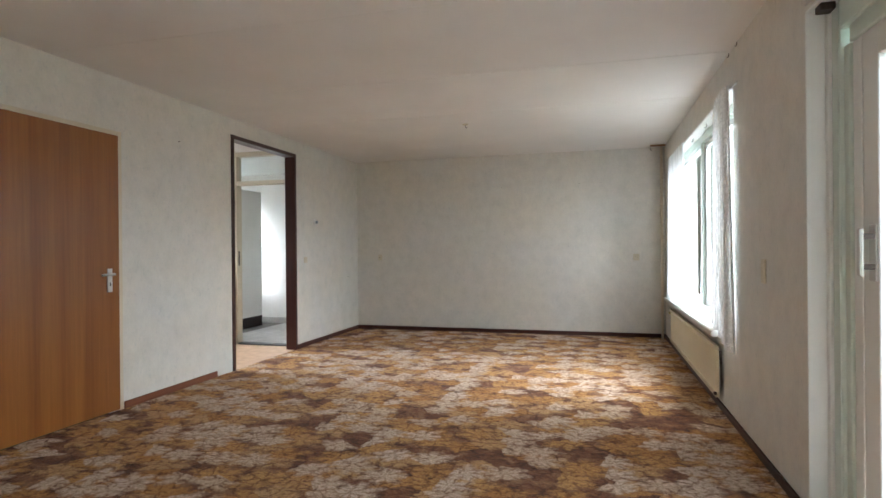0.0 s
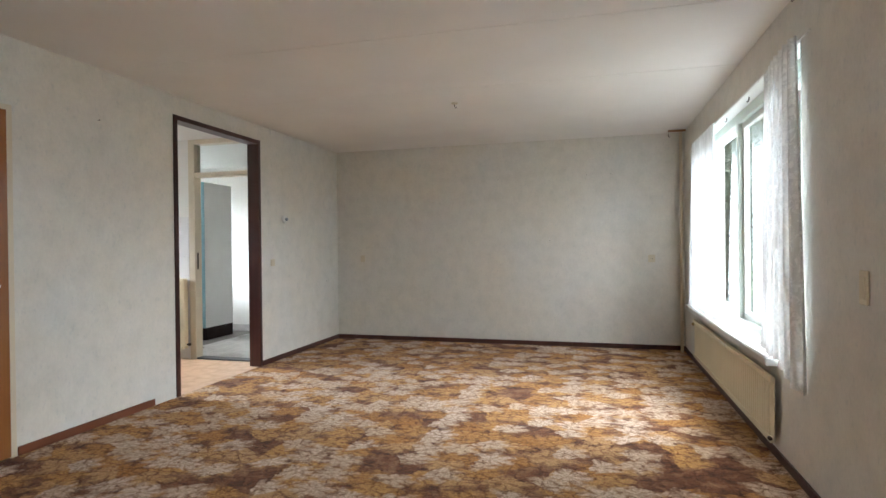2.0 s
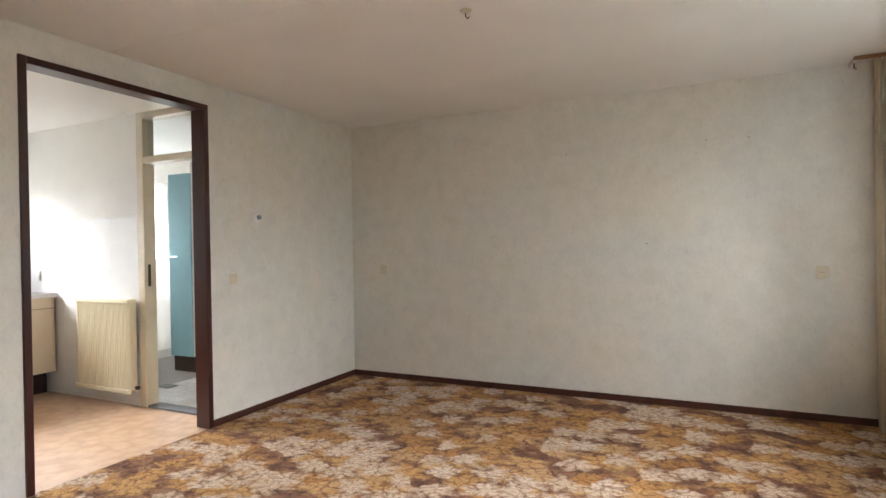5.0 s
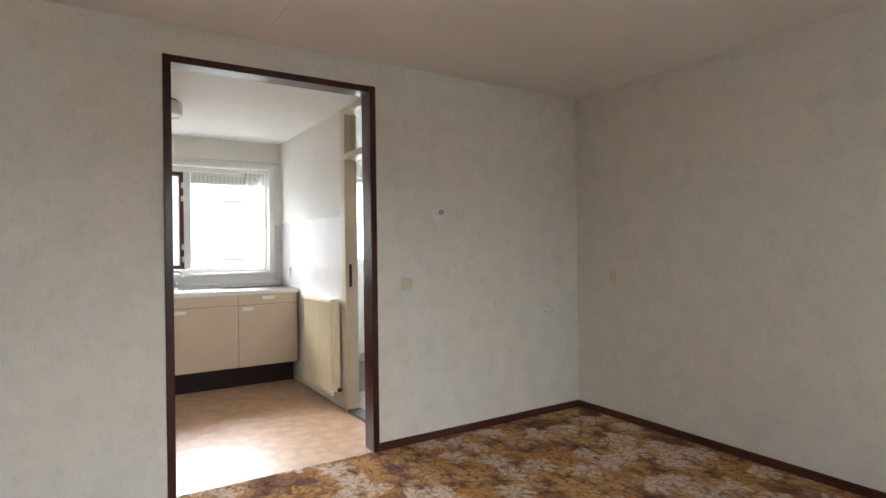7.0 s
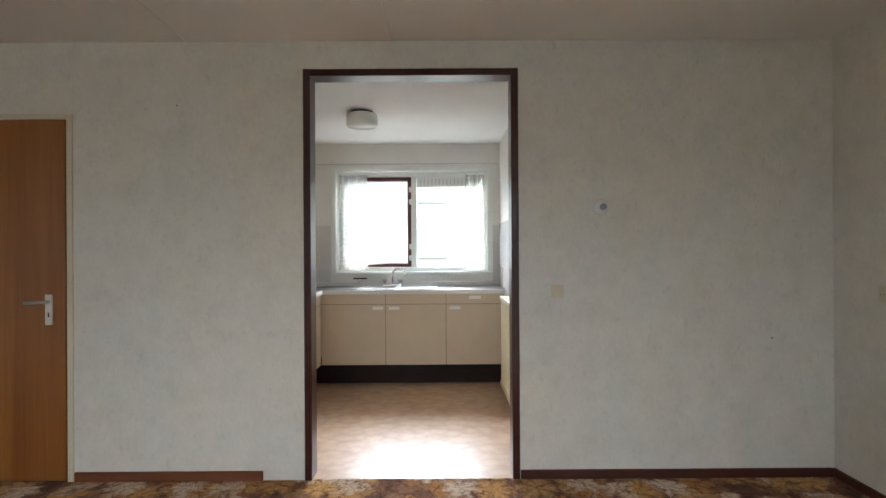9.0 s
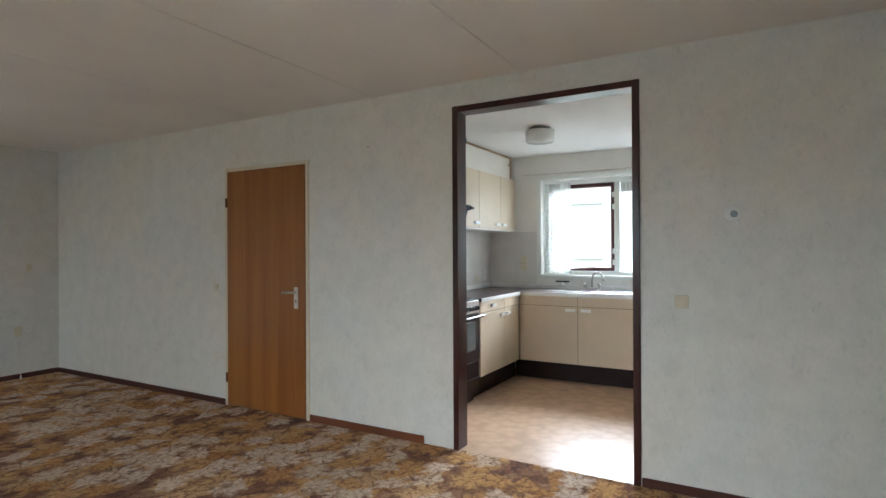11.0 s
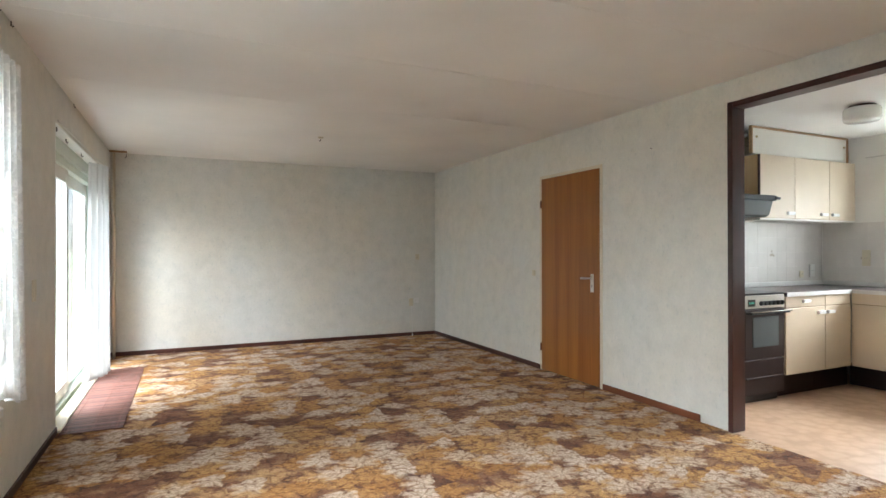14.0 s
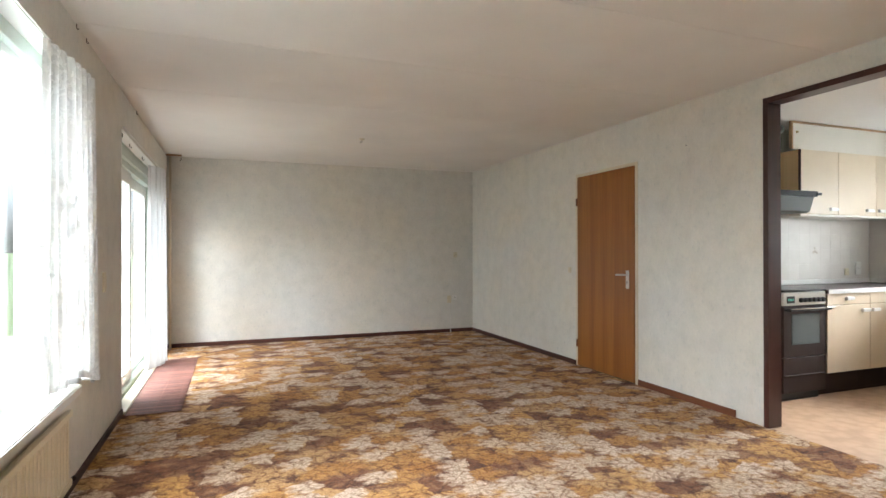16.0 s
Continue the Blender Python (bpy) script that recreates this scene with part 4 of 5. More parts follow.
for y in (2.827, 2.614, 0.86):
    t = thing("curtain_hook", (1.105, y, H - 0.012), "small dark metal hook at the ceiling edge", "hook", "ceiling edge hooks")
    part("hook", tube([(1.103, y, H - 0.012), (1.103, y, H - 0.034), (1.097, y, H - 0.040), (1.092, y, H - 0.034)], 0.0026, 8), M_RUST, t)


# ---------------------------------------------------------------- kitchen
def bar_handle(parent, face, a, z, p, w=0.10):
    """A flat white bar handle; it runs along the front of its unit."""
    if face == 'x':
        return part("handle", box(p, p + 0.024, a - w / 2, a + w / 2, z - 0.014, z + 0.014, 0.004, 2), M_HANDLE, parent, "white bar handle")
    return part("handle", box(a - w / 2, a + w / 2, p, p + 0.024, z - 0.014, z + 0.014, 0.004, 2), M_HANDLE, parent, "white bar handle")


CX, CY = -5.29, 3.06        # fronts of the base units
Z0, Z1, ZD = 0.20, 0.872, 0.772


def base_west(y0, y1, door_handle, drawer_handle, label):
    t = thing("base_cabinet", (-5.58, (y0 + y1) / 2, 0), label, "cabinet", "kitchen base units")
    part("body", box(KW + 0.012, CX - 0.019, y0 + 0.001, y1 - 0.001, Z0, Z1, 0.002), M_CAB, t)
    part("plinth", box(KW + 0.10, CX - 0.15, y0 - (0.10 if y0 < 3.1 else 0), y1, -0.006, Z0 - 0.002, 0.002), M_PLINTH, t, "black recessed plinth")
    d = part("door", box(CX - 0.018, CX, y0 + 0.003, y1 - 0.003, Z0, ZD - 0.003, 0.002), M_CAB, t)
    w = part("drawer_front", box(CX - 0.018, CX, y0 + 0.003, y1 - 0.003, ZD + 0.003, Z1 - 0.002, 0.002), M_CAB, t)
    bar_handle(d, 'x', door_handle, ZD - 0.035, CX)
    part("joint_rail", box(CX - 0.0185, CX - 0.004, y0 + 0.002, y1 - 0.002, ZD - 0.0035, ZD + 0.0035), M_JOINT, t, "tan joint line")
    part("joint_stile", box(CX - 0.0185, CX - 0.003, y1 - 0.003, y1 + 0.003, Z0, Z1 - 0.002), M_JOINT, t, "tan joint line")
    if drawer_handle:
        bar_handle(w, 'x', drawer_handle, 0.835, CX, 0.115)


def base_south(x0, x1, door_handle, drawer_handle, label):
    t = thing("base_cabinet", ((x0 + x1) / 2, 2.76, 0), label, "cabinet", "kitchen base units")
    part("body", box(x0 + 0.001, x1 - 0.001, KS + 0.012, CY - 0.019, Z0, Z1, 0.002), M_CAB, t)
    part("plinth", box(x0 - (0.119 if x0 < -5 else 0), x1, KS + 0.10, CY - 0.101, -0.006, Z0 - 0.002, 0.002), M_PLINTH, t, "black recessed plinth")
    d = part("door", box(x0 + 0.003, x1 - 0.003, CY - 0.018, CY, Z0, ZD - 0.003, 0.002), M_CAB, t)
    w = part("drawer_front", box(x0 + 0.003, x1 - 0.003, CY - 0.018, CY, ZD + 0.003, Z1 - 0.002, 0.002), M_CAB, t)
    bar_handle(d, 'y', door_handle, ZD - 0.055, CY)
    part("joint_rail", box(x0 + 0.002, x1 - 0.002, CY - 0.0185, CY - 0.004, ZD - 0.0035, ZD + 0.0035), M_JOINT, t, "tan joint line")
    part("joint_stile", box(x0 - 0.003, x0 + 0.003, CY - 0.0185, CY - 0.003, Z0, Z1 - 0.002), M_JOINT, t, "tan joint line")
    if drawer_handle:
        bar_handle(w, 'y', drawer_handle, 0.825, CY)


base_west(3.062, 3.672, 3.60, None, "cream laminate base unit with a dummy drawer under the sink")
base_west(3.672, 4.245, 3.755, None, "cream laminate base unit with a dummy drawer under the sink")
base_west(4.245, 4.795, 4.33, 4.52, "cream laminate base unit with drawer and door")
base_south(-4.90, -4.352, -4.83, -4.62, "cream laminate base unit with drawer beside the cooker")
base_south(-5.289, -4.90, -4.965, None, "narrow cream laminate corner base unit")


def worktop():
    t = thing("worktop", (-5.3, 3.4, Z1), "L-shaped dark brown kitchen worktop with white edge and upstand", "worktop")
    z = 0.906
    part("top", box(KW + 0.002, CX + 0.012, 3.075, KN - 0.012, Z1, z, 0.003), M_TOP, t)
    part("top", box(KW + 0.003, -4.350, KS + 0.002, 3.072, Z1 + 0.0005, z - 0.0005, 0.003), M_TOP, t)
    part("edge", box(CX + 0.012, CX + 0.018, 3.078, KN - 0.012, Z1 - 0.002, z + 0.001, 0.002), M_TOPEDGE, t, "white worktop edge")
    part("edge", box(CX + 0.012, -4.350, 3.072, 3.078, Z1 - 0.002, z + 0.001, 0.002), M_TOPEDGE, t, "white worktop edge")
    part("upstand", box(KW + 0.009, KW + 0.028, KS + 0.03, KN - 0.013, z + 0.0005, z + 0.045, 0.004), M_TOPEDGE, t, "pale upstand strip")
    part("upstand", box(KW + 0.03, -3.80, KS + 0.009, KS + 0.028, z + 0.0005, z + 0.045, 0.004), M_TOPEDGE, t, "pale upstand strip")


worktop()


def sink():
    t = thing("kitchen_sink", (-5.56, 3.75, 0.906), "stainless steel inset sink with drainer in the worktop", "sink")
    bm = bmesh.new()
    x0, x1, y0, y1, z = -5.80, -5.34, 3.32, 4.16, 0.914
    ins = [(x0, x1, y0, y1, z - 0.006), (x0 + 0.008, x1 - 0.008, y0 + 0.008, y1 - 0.008, z), (x0 + 0.05, x1 - 0.05, y0 + 0.05, y0 + 0.42, z - 0.003), (x0 + 0.07, x1 - 0.07, y0 + 0.07, y0 + 0.40, z - 0.03)]
    rings = []
    for a, b_, c, d, h in ins:
        rings.append([bm.verts.new(p) for p in ((a, c, h), (b_, c, h), (b_, d, h), (a, d, h))])
    for q0, q1 in zip(rings, rings[1:]):
        for k in range(4):
            bm.faces.new((q0[k], q0[(k + 1) % 4], q1[(k + 1) % 4], q1[k]))
    bm.faces.new(rings[-1])
    part("bowl", bm, M_STEEL, t)
    for k in range(7):
        y = y0 + 0.47 + k * 0.048
        part("drainer_rib", box(x0 + 0.07, x1 - 0.07, y - 0.006, y + 0.006, z - 0.001, z + 0.004, 0.002), M_STEEL, t)
    part("waste", lathe([(0.03, 0.0), (0.03, 0.004), (0.0, 0.002)], (-5.57, 3.55, z - 0.031)), M_CHROME, t)
    m = thing("mixer_tap", (-5.74, 3.70, 0.914), "chrome mixer tap with a curved swan-neck spout", "tap")
    part("body", box(-5.765, -5.715, 3.60, 3.80, 0.914, 0.935, 0.008, 2), M_CHROME, m)
    pts = [(-5.74, 3.70, 0.93)] + [(-5.74 + 0.035 * (1 - math.cos(a)), 3.70 + 0.068 * (1 - math.cos(a)), 1.035 + 0.062 * math.sin(a)) for a in [k * math.pi * 1.1 / 12 for k in range(13)]]
    part("spout", tube(pts, 0.010, 12), M_CHROME, m, smooth=True)
    for y in (3.62, 3.78):
        part("tap_head", lathe([(0.014, 0.0), (0.016, 0.03), (0.026, 0.035), (0.026, 0.052), (0.0, 0.056)], (-5.74, y, 0.933)), M_CHROME, m, "chrome tap head")
    d = thing("soap_dish", (-5.83, 3.36, 0.95), "small dark soap dish behind the sink", "soap dish")
    part("dish", box(KW + 0.03, KW + 0.10, 3.29, 3.43, 0.985, 1.0, 0.004), M_BLACK, d)
    part("holder", box(KW + 0.009, KW + 0.05, 3.34, 3.38, 0.952, 0.986, 0.003), M_CHROME, d, "chrome holder")


sink()


def cooker():
    x0, x1, y0, yf = -4.345, -3.845, KS + 0.03, 3.055
    t = thing("cooker", (-4.095, 2.75, 0), "dark brown free-standing electric cooker with glass oven door", "cooker")
    part("body", box(x0, x1, y0, yf - 0.03, 0.06, 0.895, 0.004), M_OVENBLACK, t)
    part("hob", box(x0 - 0.001, x1 + 0.001, y0, yf, 0.896, 0.912, 0.004), M_BLACK, t, "black glass hob")
    part("plinth", box(x0 + 0.01, x1 - 0.01, y0 + 0.03, yf - 0.06, -0.006, 0.062, 0.002), M_BLACK, t)
    panel = part("control_panel", box(x0, x1, yf - 0.03, yf, 0.785, 0.893, 0.004), M_ALU, t, "brushed metal control panel")
    for k in range(6):
        x = x0 + 0.045 + k * 0.052
        part("knob", lathe([(0.020, 0.0), (0.020, 0.006), (0.016, 0.022), (0.0, 0.023)], (x, yf, 0.828), 'y', 16), M_BLACK, panel, "black control knob")
    part("clock", box(x1 - 0.125, x1 - 0.035, yf - 0.001, yf + 0.003, 0.805, 0.862, 0.001), M_BLACK, panel, "dark clock display")
    dg = mat("display_digits", (0.12, 0.55, 0.42), 0.3, bump=0.0)
    for k in range(4):
        part("digit", box(x1 - 0.110 + k * 0.017, x1 - 0.100 + k * 0.017, yf + 0.003, yf + 0.0036, 0.825, 0.842), dg, panel)
    door = part("oven_door", box(x0, x1, yf - 0.03, yf, 0.365, 0.778, 0.004), M_OVENBLACK, t)
    part("window", box(x0 + 0.08, x1 - 0.09, yf - 0.001, yf + 0.004, 0.465, 0.715, 0.004), M_OVENGLASS, door, "grey oven window")
    part("handle", tube([(x0 + 0.0, yf, 0.752), (x0 + 0.0, yf + 0.04, 0.752), (x1 - 0.02, yf + 0.04, 0.752), (x1 - 0.02, yf, 0.752)], 0.010), M_BLACK, door, "black oven handle bar")
    part("handle_trim", box(x0 - 0.03, x1 - 0.03, yf + 0.036, yf + 0.052, 0.757, 0.766, 0.002), M_CHROME, door, "bright handle strip")
    part("drawer", box(x0, x1, yf - 0.03, yf - 0.004, 0.07, 0.358, 0.004), M_OVENBLACK, t)
    part("drawer_lip", box(x0 + 0.01, x1 - 0.01, yf - 0.004, yf + 0.006, 0.205, 0.217, 0.002), M_OVENBLACK, t)


cooker()


def wall_unit(x0, x1, handle, label):
    t = thing("wall_cabinet", ((x0 + x1) / 2, 2.63, 1.555), label, "cabinet", "kitchen wall units")
    yf = 2.79
    part("body", box(x0, x1 - 0.001, KS + 0.002, yf - 0.018, 1.565, 2.140, 0.002), M_UPCAB, t)
    d = part("door", box(x0 + 0.002, x1 - 0.002, yf - 0.018, yf, 1.565, 2.142, 0.002), M_UPCAB, t)
    bar_handle(d, 'y', handle, 1.613, yf, 0.105)


wall_unit(-4.905, -4.415, -4.83, "pale cream laminate wall unit beside the hood")
wall_unit(-5.435, -4.905, -5.335, "pale cream laminate wall unit")
wall_unit(-5.860, -5.435, -5.51, "pale cream laminate wall unit in the corner")
first = bpy.data.objects["wall_cabinet"]
part("end_panel", box(-4.4155, -4.400, KS + 0.002, 2.770, 1.700, 2.140, 0.002), M_SIDE, first, "tan wooden end panel")
part("edge_strip", box(-4.416, -4.404, 2.771, 2.790, 1.750, 2.142, 0.001), M_DARKWOOD, first, "dark edge strip")
t = thing("light_pelmet", (-5.14, 2.63, 1.55), "cream batten under the wall units", "batten")
part("batten", box(-5.86, -4.415, KS + 0.02, 2.785, 1.545, 1.563, 0.003), M_BOARD, t)


def closing_board():
    t = thing("closing_board", (-5.08, 2.70, 2.145), "white board with pale wooden edging above the wall units", "board")
    part("panel", box(-5.765, -4.335, 2.745, 2.760, 2.146, 2.385, 0.002), M_BOARD, t)
    part("top_edging", box(-5.785, -4.325, 2.742, 2.772, 2.378, 2.396, 0.003), M_TRIMWOOD, t, "pale wooden strip")
    part("end_edging", box(-4.345, -4.325, 2.742, 2.772, 2.146, 2.378, 0.003), M_TRIMWOOD, t, "pale wooden strip")
    part("end_edging", box(-5.785, -5.765, 2.742, 2.772, 2.146, 2.378, 0.003), M_TRIMWOOD, t, "pale wooden strip")
    for x in (-4.40, -5.72):
        part("screw_cap", lathe([(0.010, 0.0), (0.010, 0.012), (0.0, 0.013)], (x, 2.760, 2.30), 'y', 12), M_BRASS, t, "dull brass screw cap")


closing_board()


def hood():
    t = thing("cooker_hood", (-4.13, 2.70, 1.56), "grey slimline cooker hood over the cooker", "cooker hood")
    bm = bmesh.new()
    x0, x1 = -4.405, -3.86
    prof = [(KS + 0.002, 1.565), (2.85, 1.565), (2.885, 1.58), (2.92, 1.70), (KS + 0.002, 1.70)]
    a = [bm.verts.new((x0 + 0.01, y, z)) for y, z in prof]
    b = [bm.verts.new((x1 - 0.01, y, z)) for y, z in prof]
    for k in range(5):
        bm.faces.new((a[k], a[(k + 1) % 5], b[(k + 1) % 5], b[k]))
    bm.faces.new(a)
    bm.faces.new(b)
    part("filter_box", bm, M_HOODLOW, t)
    part("visor", box(x0, x1, KS + 0.002, 2.955, 1.701, 1.748, 0.006, 2), M_HOOD, t, "dark grey visor")
    part("slider", box(x0 - 0.03, x0 + 0.03, 2.955, 2.966, 1.712, 1.735, 0.003), M_BLACK, t)


hood()


def kitchen_lamp():
    c = (-4.50, 3.575)
    t = thing("ceiling_lamp", (*c, KH), "round opal glass ceiling lamp with a dark brown ring", "lamp")
    part("ring", lathe([(0.080, 0.0), (0.092, -0.004), (0.092, -0.018), (0.085, -0.021)], (*c, KH)), M_DARKWOOD, t, "dark brown ring", True)
    part("shade", lathe([(0.080, -0.020), (0.116, -0.022), (0.124, -0.030), (0.124, -0.112), (0.112, -0.126), (0.0, -0.130)], (*c, KH)), M_OPAL, t, "ribbed opal glass shade", True)


kitchen_lamp()


def kitchen_window():
    t = thing("window_2", (-5.98, 3.90, 1.06), "cream painted kitchen window with a dark red opening light", "window", "", "structure")
    fx0, fx1 = -6.04, -5.955
    y0, y1, z0, z1 = 3.10, 4.69, 1.06, 2.115
    for a, b in ((y0, y0 + 0.05), (y1 - 0.05, y1)):
        part("window_frame", box(fx0, fx1, a, b, z0, z1, 0.004), M_WHITEPAINT, t)
    for a, b in ((z0, z0 + 0.045), (z1 - 0.05, z1)):
        part("window_frame", box(fx0 + 0.001, fx1 - 0.001, y0 + 0.05, y1 - 0.05, a, b, 0.004), M_WHITEPAINT, t)
    part("mullion", box(fx0 + 0.002, fx1 - 0.002, 3.885, 3.945, z0 + 0.045, z1 - 0.05, 0.004), M_WHITEPAINT, t)
    s = part("sash", box(fx0 - 0.02, fx1 - 0.02, 3.845, 3.884, z0 + 0.046, z1 - 0.051, 0.003), M_SASHRED, t, "dark red painted opening light")
    part("sash_stile", box(fx0 - 0.02, fx1 - 0.02, y0 + 0.051, y0 + 0.09, z0 + 0.046, z1 - 0.051, 0.003), M_SASHRED, s)
    part("sash_rail", box(fx0 - 0.019, fx1 - 0.021, y0 + 0.09, 3.845, z0 + 0.046, z0 + 0.082, 0.003), M_SASHRED, s)
    part("sash_rail", box(fx0 - 0.019, fx1 - 0.021, y0 + 0.09, 3.845, z1 - 0.092, z1 - 0.051, 0.003), M_SASHRED, s)
    pane("pane", s, fx0 + 0.01, fx0 + 0.016, y0 + 0.085, 3.85, z0 + 0.078, z1 - 0.088)
    for z in (1.20, 1.32, 1.80, 1.93):
        part("hinge", box(fx1 - 0.021, fx1 - 0.008, 3.862, 3.884, z - 0.028, z + 0.028, 0.003), M_WHITEPAINT, s, "painted hinge")
    part("window_stay", tube([(fx1 - 0.01, 3.38, 1.13), (fx1 + 0.012, 3.55, 1.142), (fx1 + 0.005, 3.70, 1.155)], 0.006, 8), M_WHITEPAINT, s, "white casement stay", True)
    pane("pane", t, fx0 + 0.03, fx0 + 0.036, 3.945, y1 - 0.05, z0 + 0.045, z1 - 0.05)
    part("vent_grille", box(fx1 - 0.03, fx1 - 0.012, 3.95, 4.62, z1 - 0.16, z1 - 0.051, 0.003), M_PALEGREY, t, "grey ventilation strip")
    for k in range(16):
        y = 3.98 + k * 0.04
        part("vent_slot", box(fx1 - 0.0125, fx1 - 0.0105, y, y + 0.014, z1 - 0.135, z1 - 0.075), M_ALU, t)
    part("window_sill", box(-5.96, KW + 0.035, y0 - 0.03, y1 + 0.04, z0 - 0.032, z0 - 0.001, 0.004), M_WHITEPAINT, t, "white painted sill board")
    part("architrave", box(KW, KW + 0.012, y0 - 0.05, y0 - 0.002, z0, z1 + 0.04, 0.002), M_WHITEPAINT, t)
    part("architrave", box(KW, KW + 0.012, y1 + 0.002, y1 + 0.05, z0, z1 + 0.04, 0.002), M_WHITEPAINT, t)
    part("architrave", box(KW, KW + 0.013, y0 - 0.002, y1 + 0.002, z1 + 0.002, z1 + 0.042, 0.002), M_WHITEPAINT, t)
    r = thing("curtain_rail", (KW + 0.03, 3.85, 2.18), "thin metal curtain rail above the kitchen window", "curtain rail")
    part("rail", tube([(KW + 0.035, 2.90, 2.185), (KW + 0.035, 4.80, 2.185)], 0.006, 8), M_ALU, r)
    for y in (2.95, 3.85, 4.75):
        part("bracket", box(KW, KW + 0.04, y - 0.006, y + 0.006, 2.178, 2.192, 0.001), M_ALU, r)


kitchen_window()


def kitchen_curtain(y0, y1, z0, rng, label):
    curtain("kitchen_net_curtain", M_KNET, label, (y0, y1), (y0, y1), z0, 2.08, -5.925, 5, 0.012, rng, False)


kitchen_curtain(3.12, 3.42, 1.08, 11, "white net curtain drawn aside at the kitchen window")
kitchen_curtain(4.46, 4.66, 1.08, 12, "white net curtain drawn aside at the kitchen window")


def utility_frame():
    t = thing("trim_utility_door", (-3.72, KN + 0.04, 0), "cream painted door frame with a transom light", "door frame", "", "structure")
    y0, y1 = KN - 0.012, KN + 0.095
    part("jamb", box(-4.165, -4.085, y0, y1, -0.006, 2.399, 0.004), M_FRAME, t)
    part("jamb", box(-3.33, -3.268, y0, y1, -0.006, 2.399, 0.004), M_FRAME, t)
    part("transom", box(-4.085, -3.33, y0 + 0.001, y1 - 0.001, 1.985, 2.035, 0.004), M_FRAME, t)
    part("head", box(-4.085, -3.33, y0 + 0.001, y1 - 0.001, 2.345, 2.398, 0.004), M_FRAME, t)
    part("strike_plate", box(-4.0852, -4.0835, y0 + 0.03, y0 + 0.055, 0.98, 1.16), M_RUST, t, "dark steel strike plate")
    p = part("threshold", box(-4.085, -3.33, y0 + 0.004, y1 + 0.01, -0.008, 0.012, 0.004), M_THRESH, t, "dark stone threshold")
    pane("pane", t, -4.085, -3.33, KN + 0.045, KN + 0.05, 2.035, 2.345)


utility_frame()


def tall_cupboard():
    x0, x1, y0, y1 = -5.15, -4.815, 5.87, 6.45
    t = thing("tall_cupboard", (-4.98, 6.16, 0), "tall cupboard with a pale blue door and white side", "cupboard")
    part("body", box(x0, x1, y0 + 0.018, y1, 0.155, 2.08, 0.003), M_PALEGREY, t)
    d = part("door", box(x0 + 0.002, x1 - 0.002, y0, y0 + 0.017, 0.155, 2.082, 0.003), M_BLUE, t, "pale blue painted door")
    part("plinth", box(x0 + 0.03, x1 - 0.004, y0 + 0.02, y1, -0.008, 0.153, 0.002), M_PLINTH, t, "black plinth")
    part("handle", tube([(x0 + 0.05, y0, 1.205), (x0 + 0.05, y0 - 0.03, 1.205), (x0 + 0.16, y0 - 0.03, 1.205), (x0 + 0.16, y0, 1.205)], 0.006), M_CHROME, d, "chrome bar handle")


tall_cupboard()


def utility_window():
    t = thing("window_3", (-5.98, 6.02, 1.13), "white painted utility room window with frosted glass", "window", "", "structure")
    fx0, fx1, y0, y1, z0, z1 = -6.04, -5.955, 5.55, 6.50, 1.13, 2.10
    for a, b in ((y0, y0 + 0.05), (y1 - 0.05, y1)):
        part("window_frame", box(fx0, fx1, a, b, z0, z1, 0.004), M_WHITEPAINT, t)
    for a, b in ((z0, z0 + 0.05), (z1 - 0.05, z1)):
        part("window_frame", box(fx0 + 0.001, fx1 - 0.001, y0 + 0.05, y1 - 0.05, a, b, 0.004), M_WHITEPAINT, t)
    pane("pane", t, fx0 + 0.03, fx0 + 0.036, y0 + 0.05, y1 - 0.05, z0 + 0.05, z1 - 0.05, M_FROST)
    part("window_sill", box(-5.96, KW + 0.02, y0 - 0.02, y1 + 0.02, z0 - 0.03, z0 - 0.001, 0.003), M_WHITEPAINT, t)
    for y in (6.18, 6.34):
        part("window_catch", tube([(fx1, y, 1.20), (fx1 + 0.03, y, 1.20), (fx1 + 0.03, y + 0.07, 1.21)], 0.006, 8), M_CHROME, t, "chrome window catch")


utility_window()
skirt_u = tagged(part("baseboard", box(KW, KW + 0.012, KN + 0.1, UN, -0.010, 0.085, 0.002), M_FTILE), "grey tiled skirting in the utility room", "baseboard", "", "structure")
skirt_n = tagged(part("baseboard", box(KW + 0.012, -3.262, UN - 0.012, UN, -0.010, 0.085, 0.002), M_FTILE), "grey tiled skirting in the utility room", "baseboard", "", "structure")
plate("light_switch", "white switch on the kitchen wall", "switch", 'KN', -5.56, 1.06, 0.06, 0.09, "switch", M_PLASTICW)
plate("wall_socket", "white double socket on the splashback tiles", "socket", 'KS', -5.675, 1.055, 0.085, 0.13, "socket", M_PLASTICW)
plate("wall_socket", "cream socket on the splashback tiles", "socket", 'KS', -5.50, 1.02, 0.06, 0.07, "socket")
plate("wall_socket", "cream socket beside the kitchen window", "socket", 'KW', 2.89, 1.19, 0.075, 0.16, "socket")
bell = thing("door_bell", (-3.261, 3.416, 2.105), "round dark door bell on the kitchen side", "bell")
part("dome", lathe([(0.033, 0.0), (0.033, -0.085), (0.022, -0.098), (0.0, -0.101)], (-3.261, 3.416, 2.105), 'x', 20), M_BLACK, bell, smooth=True)


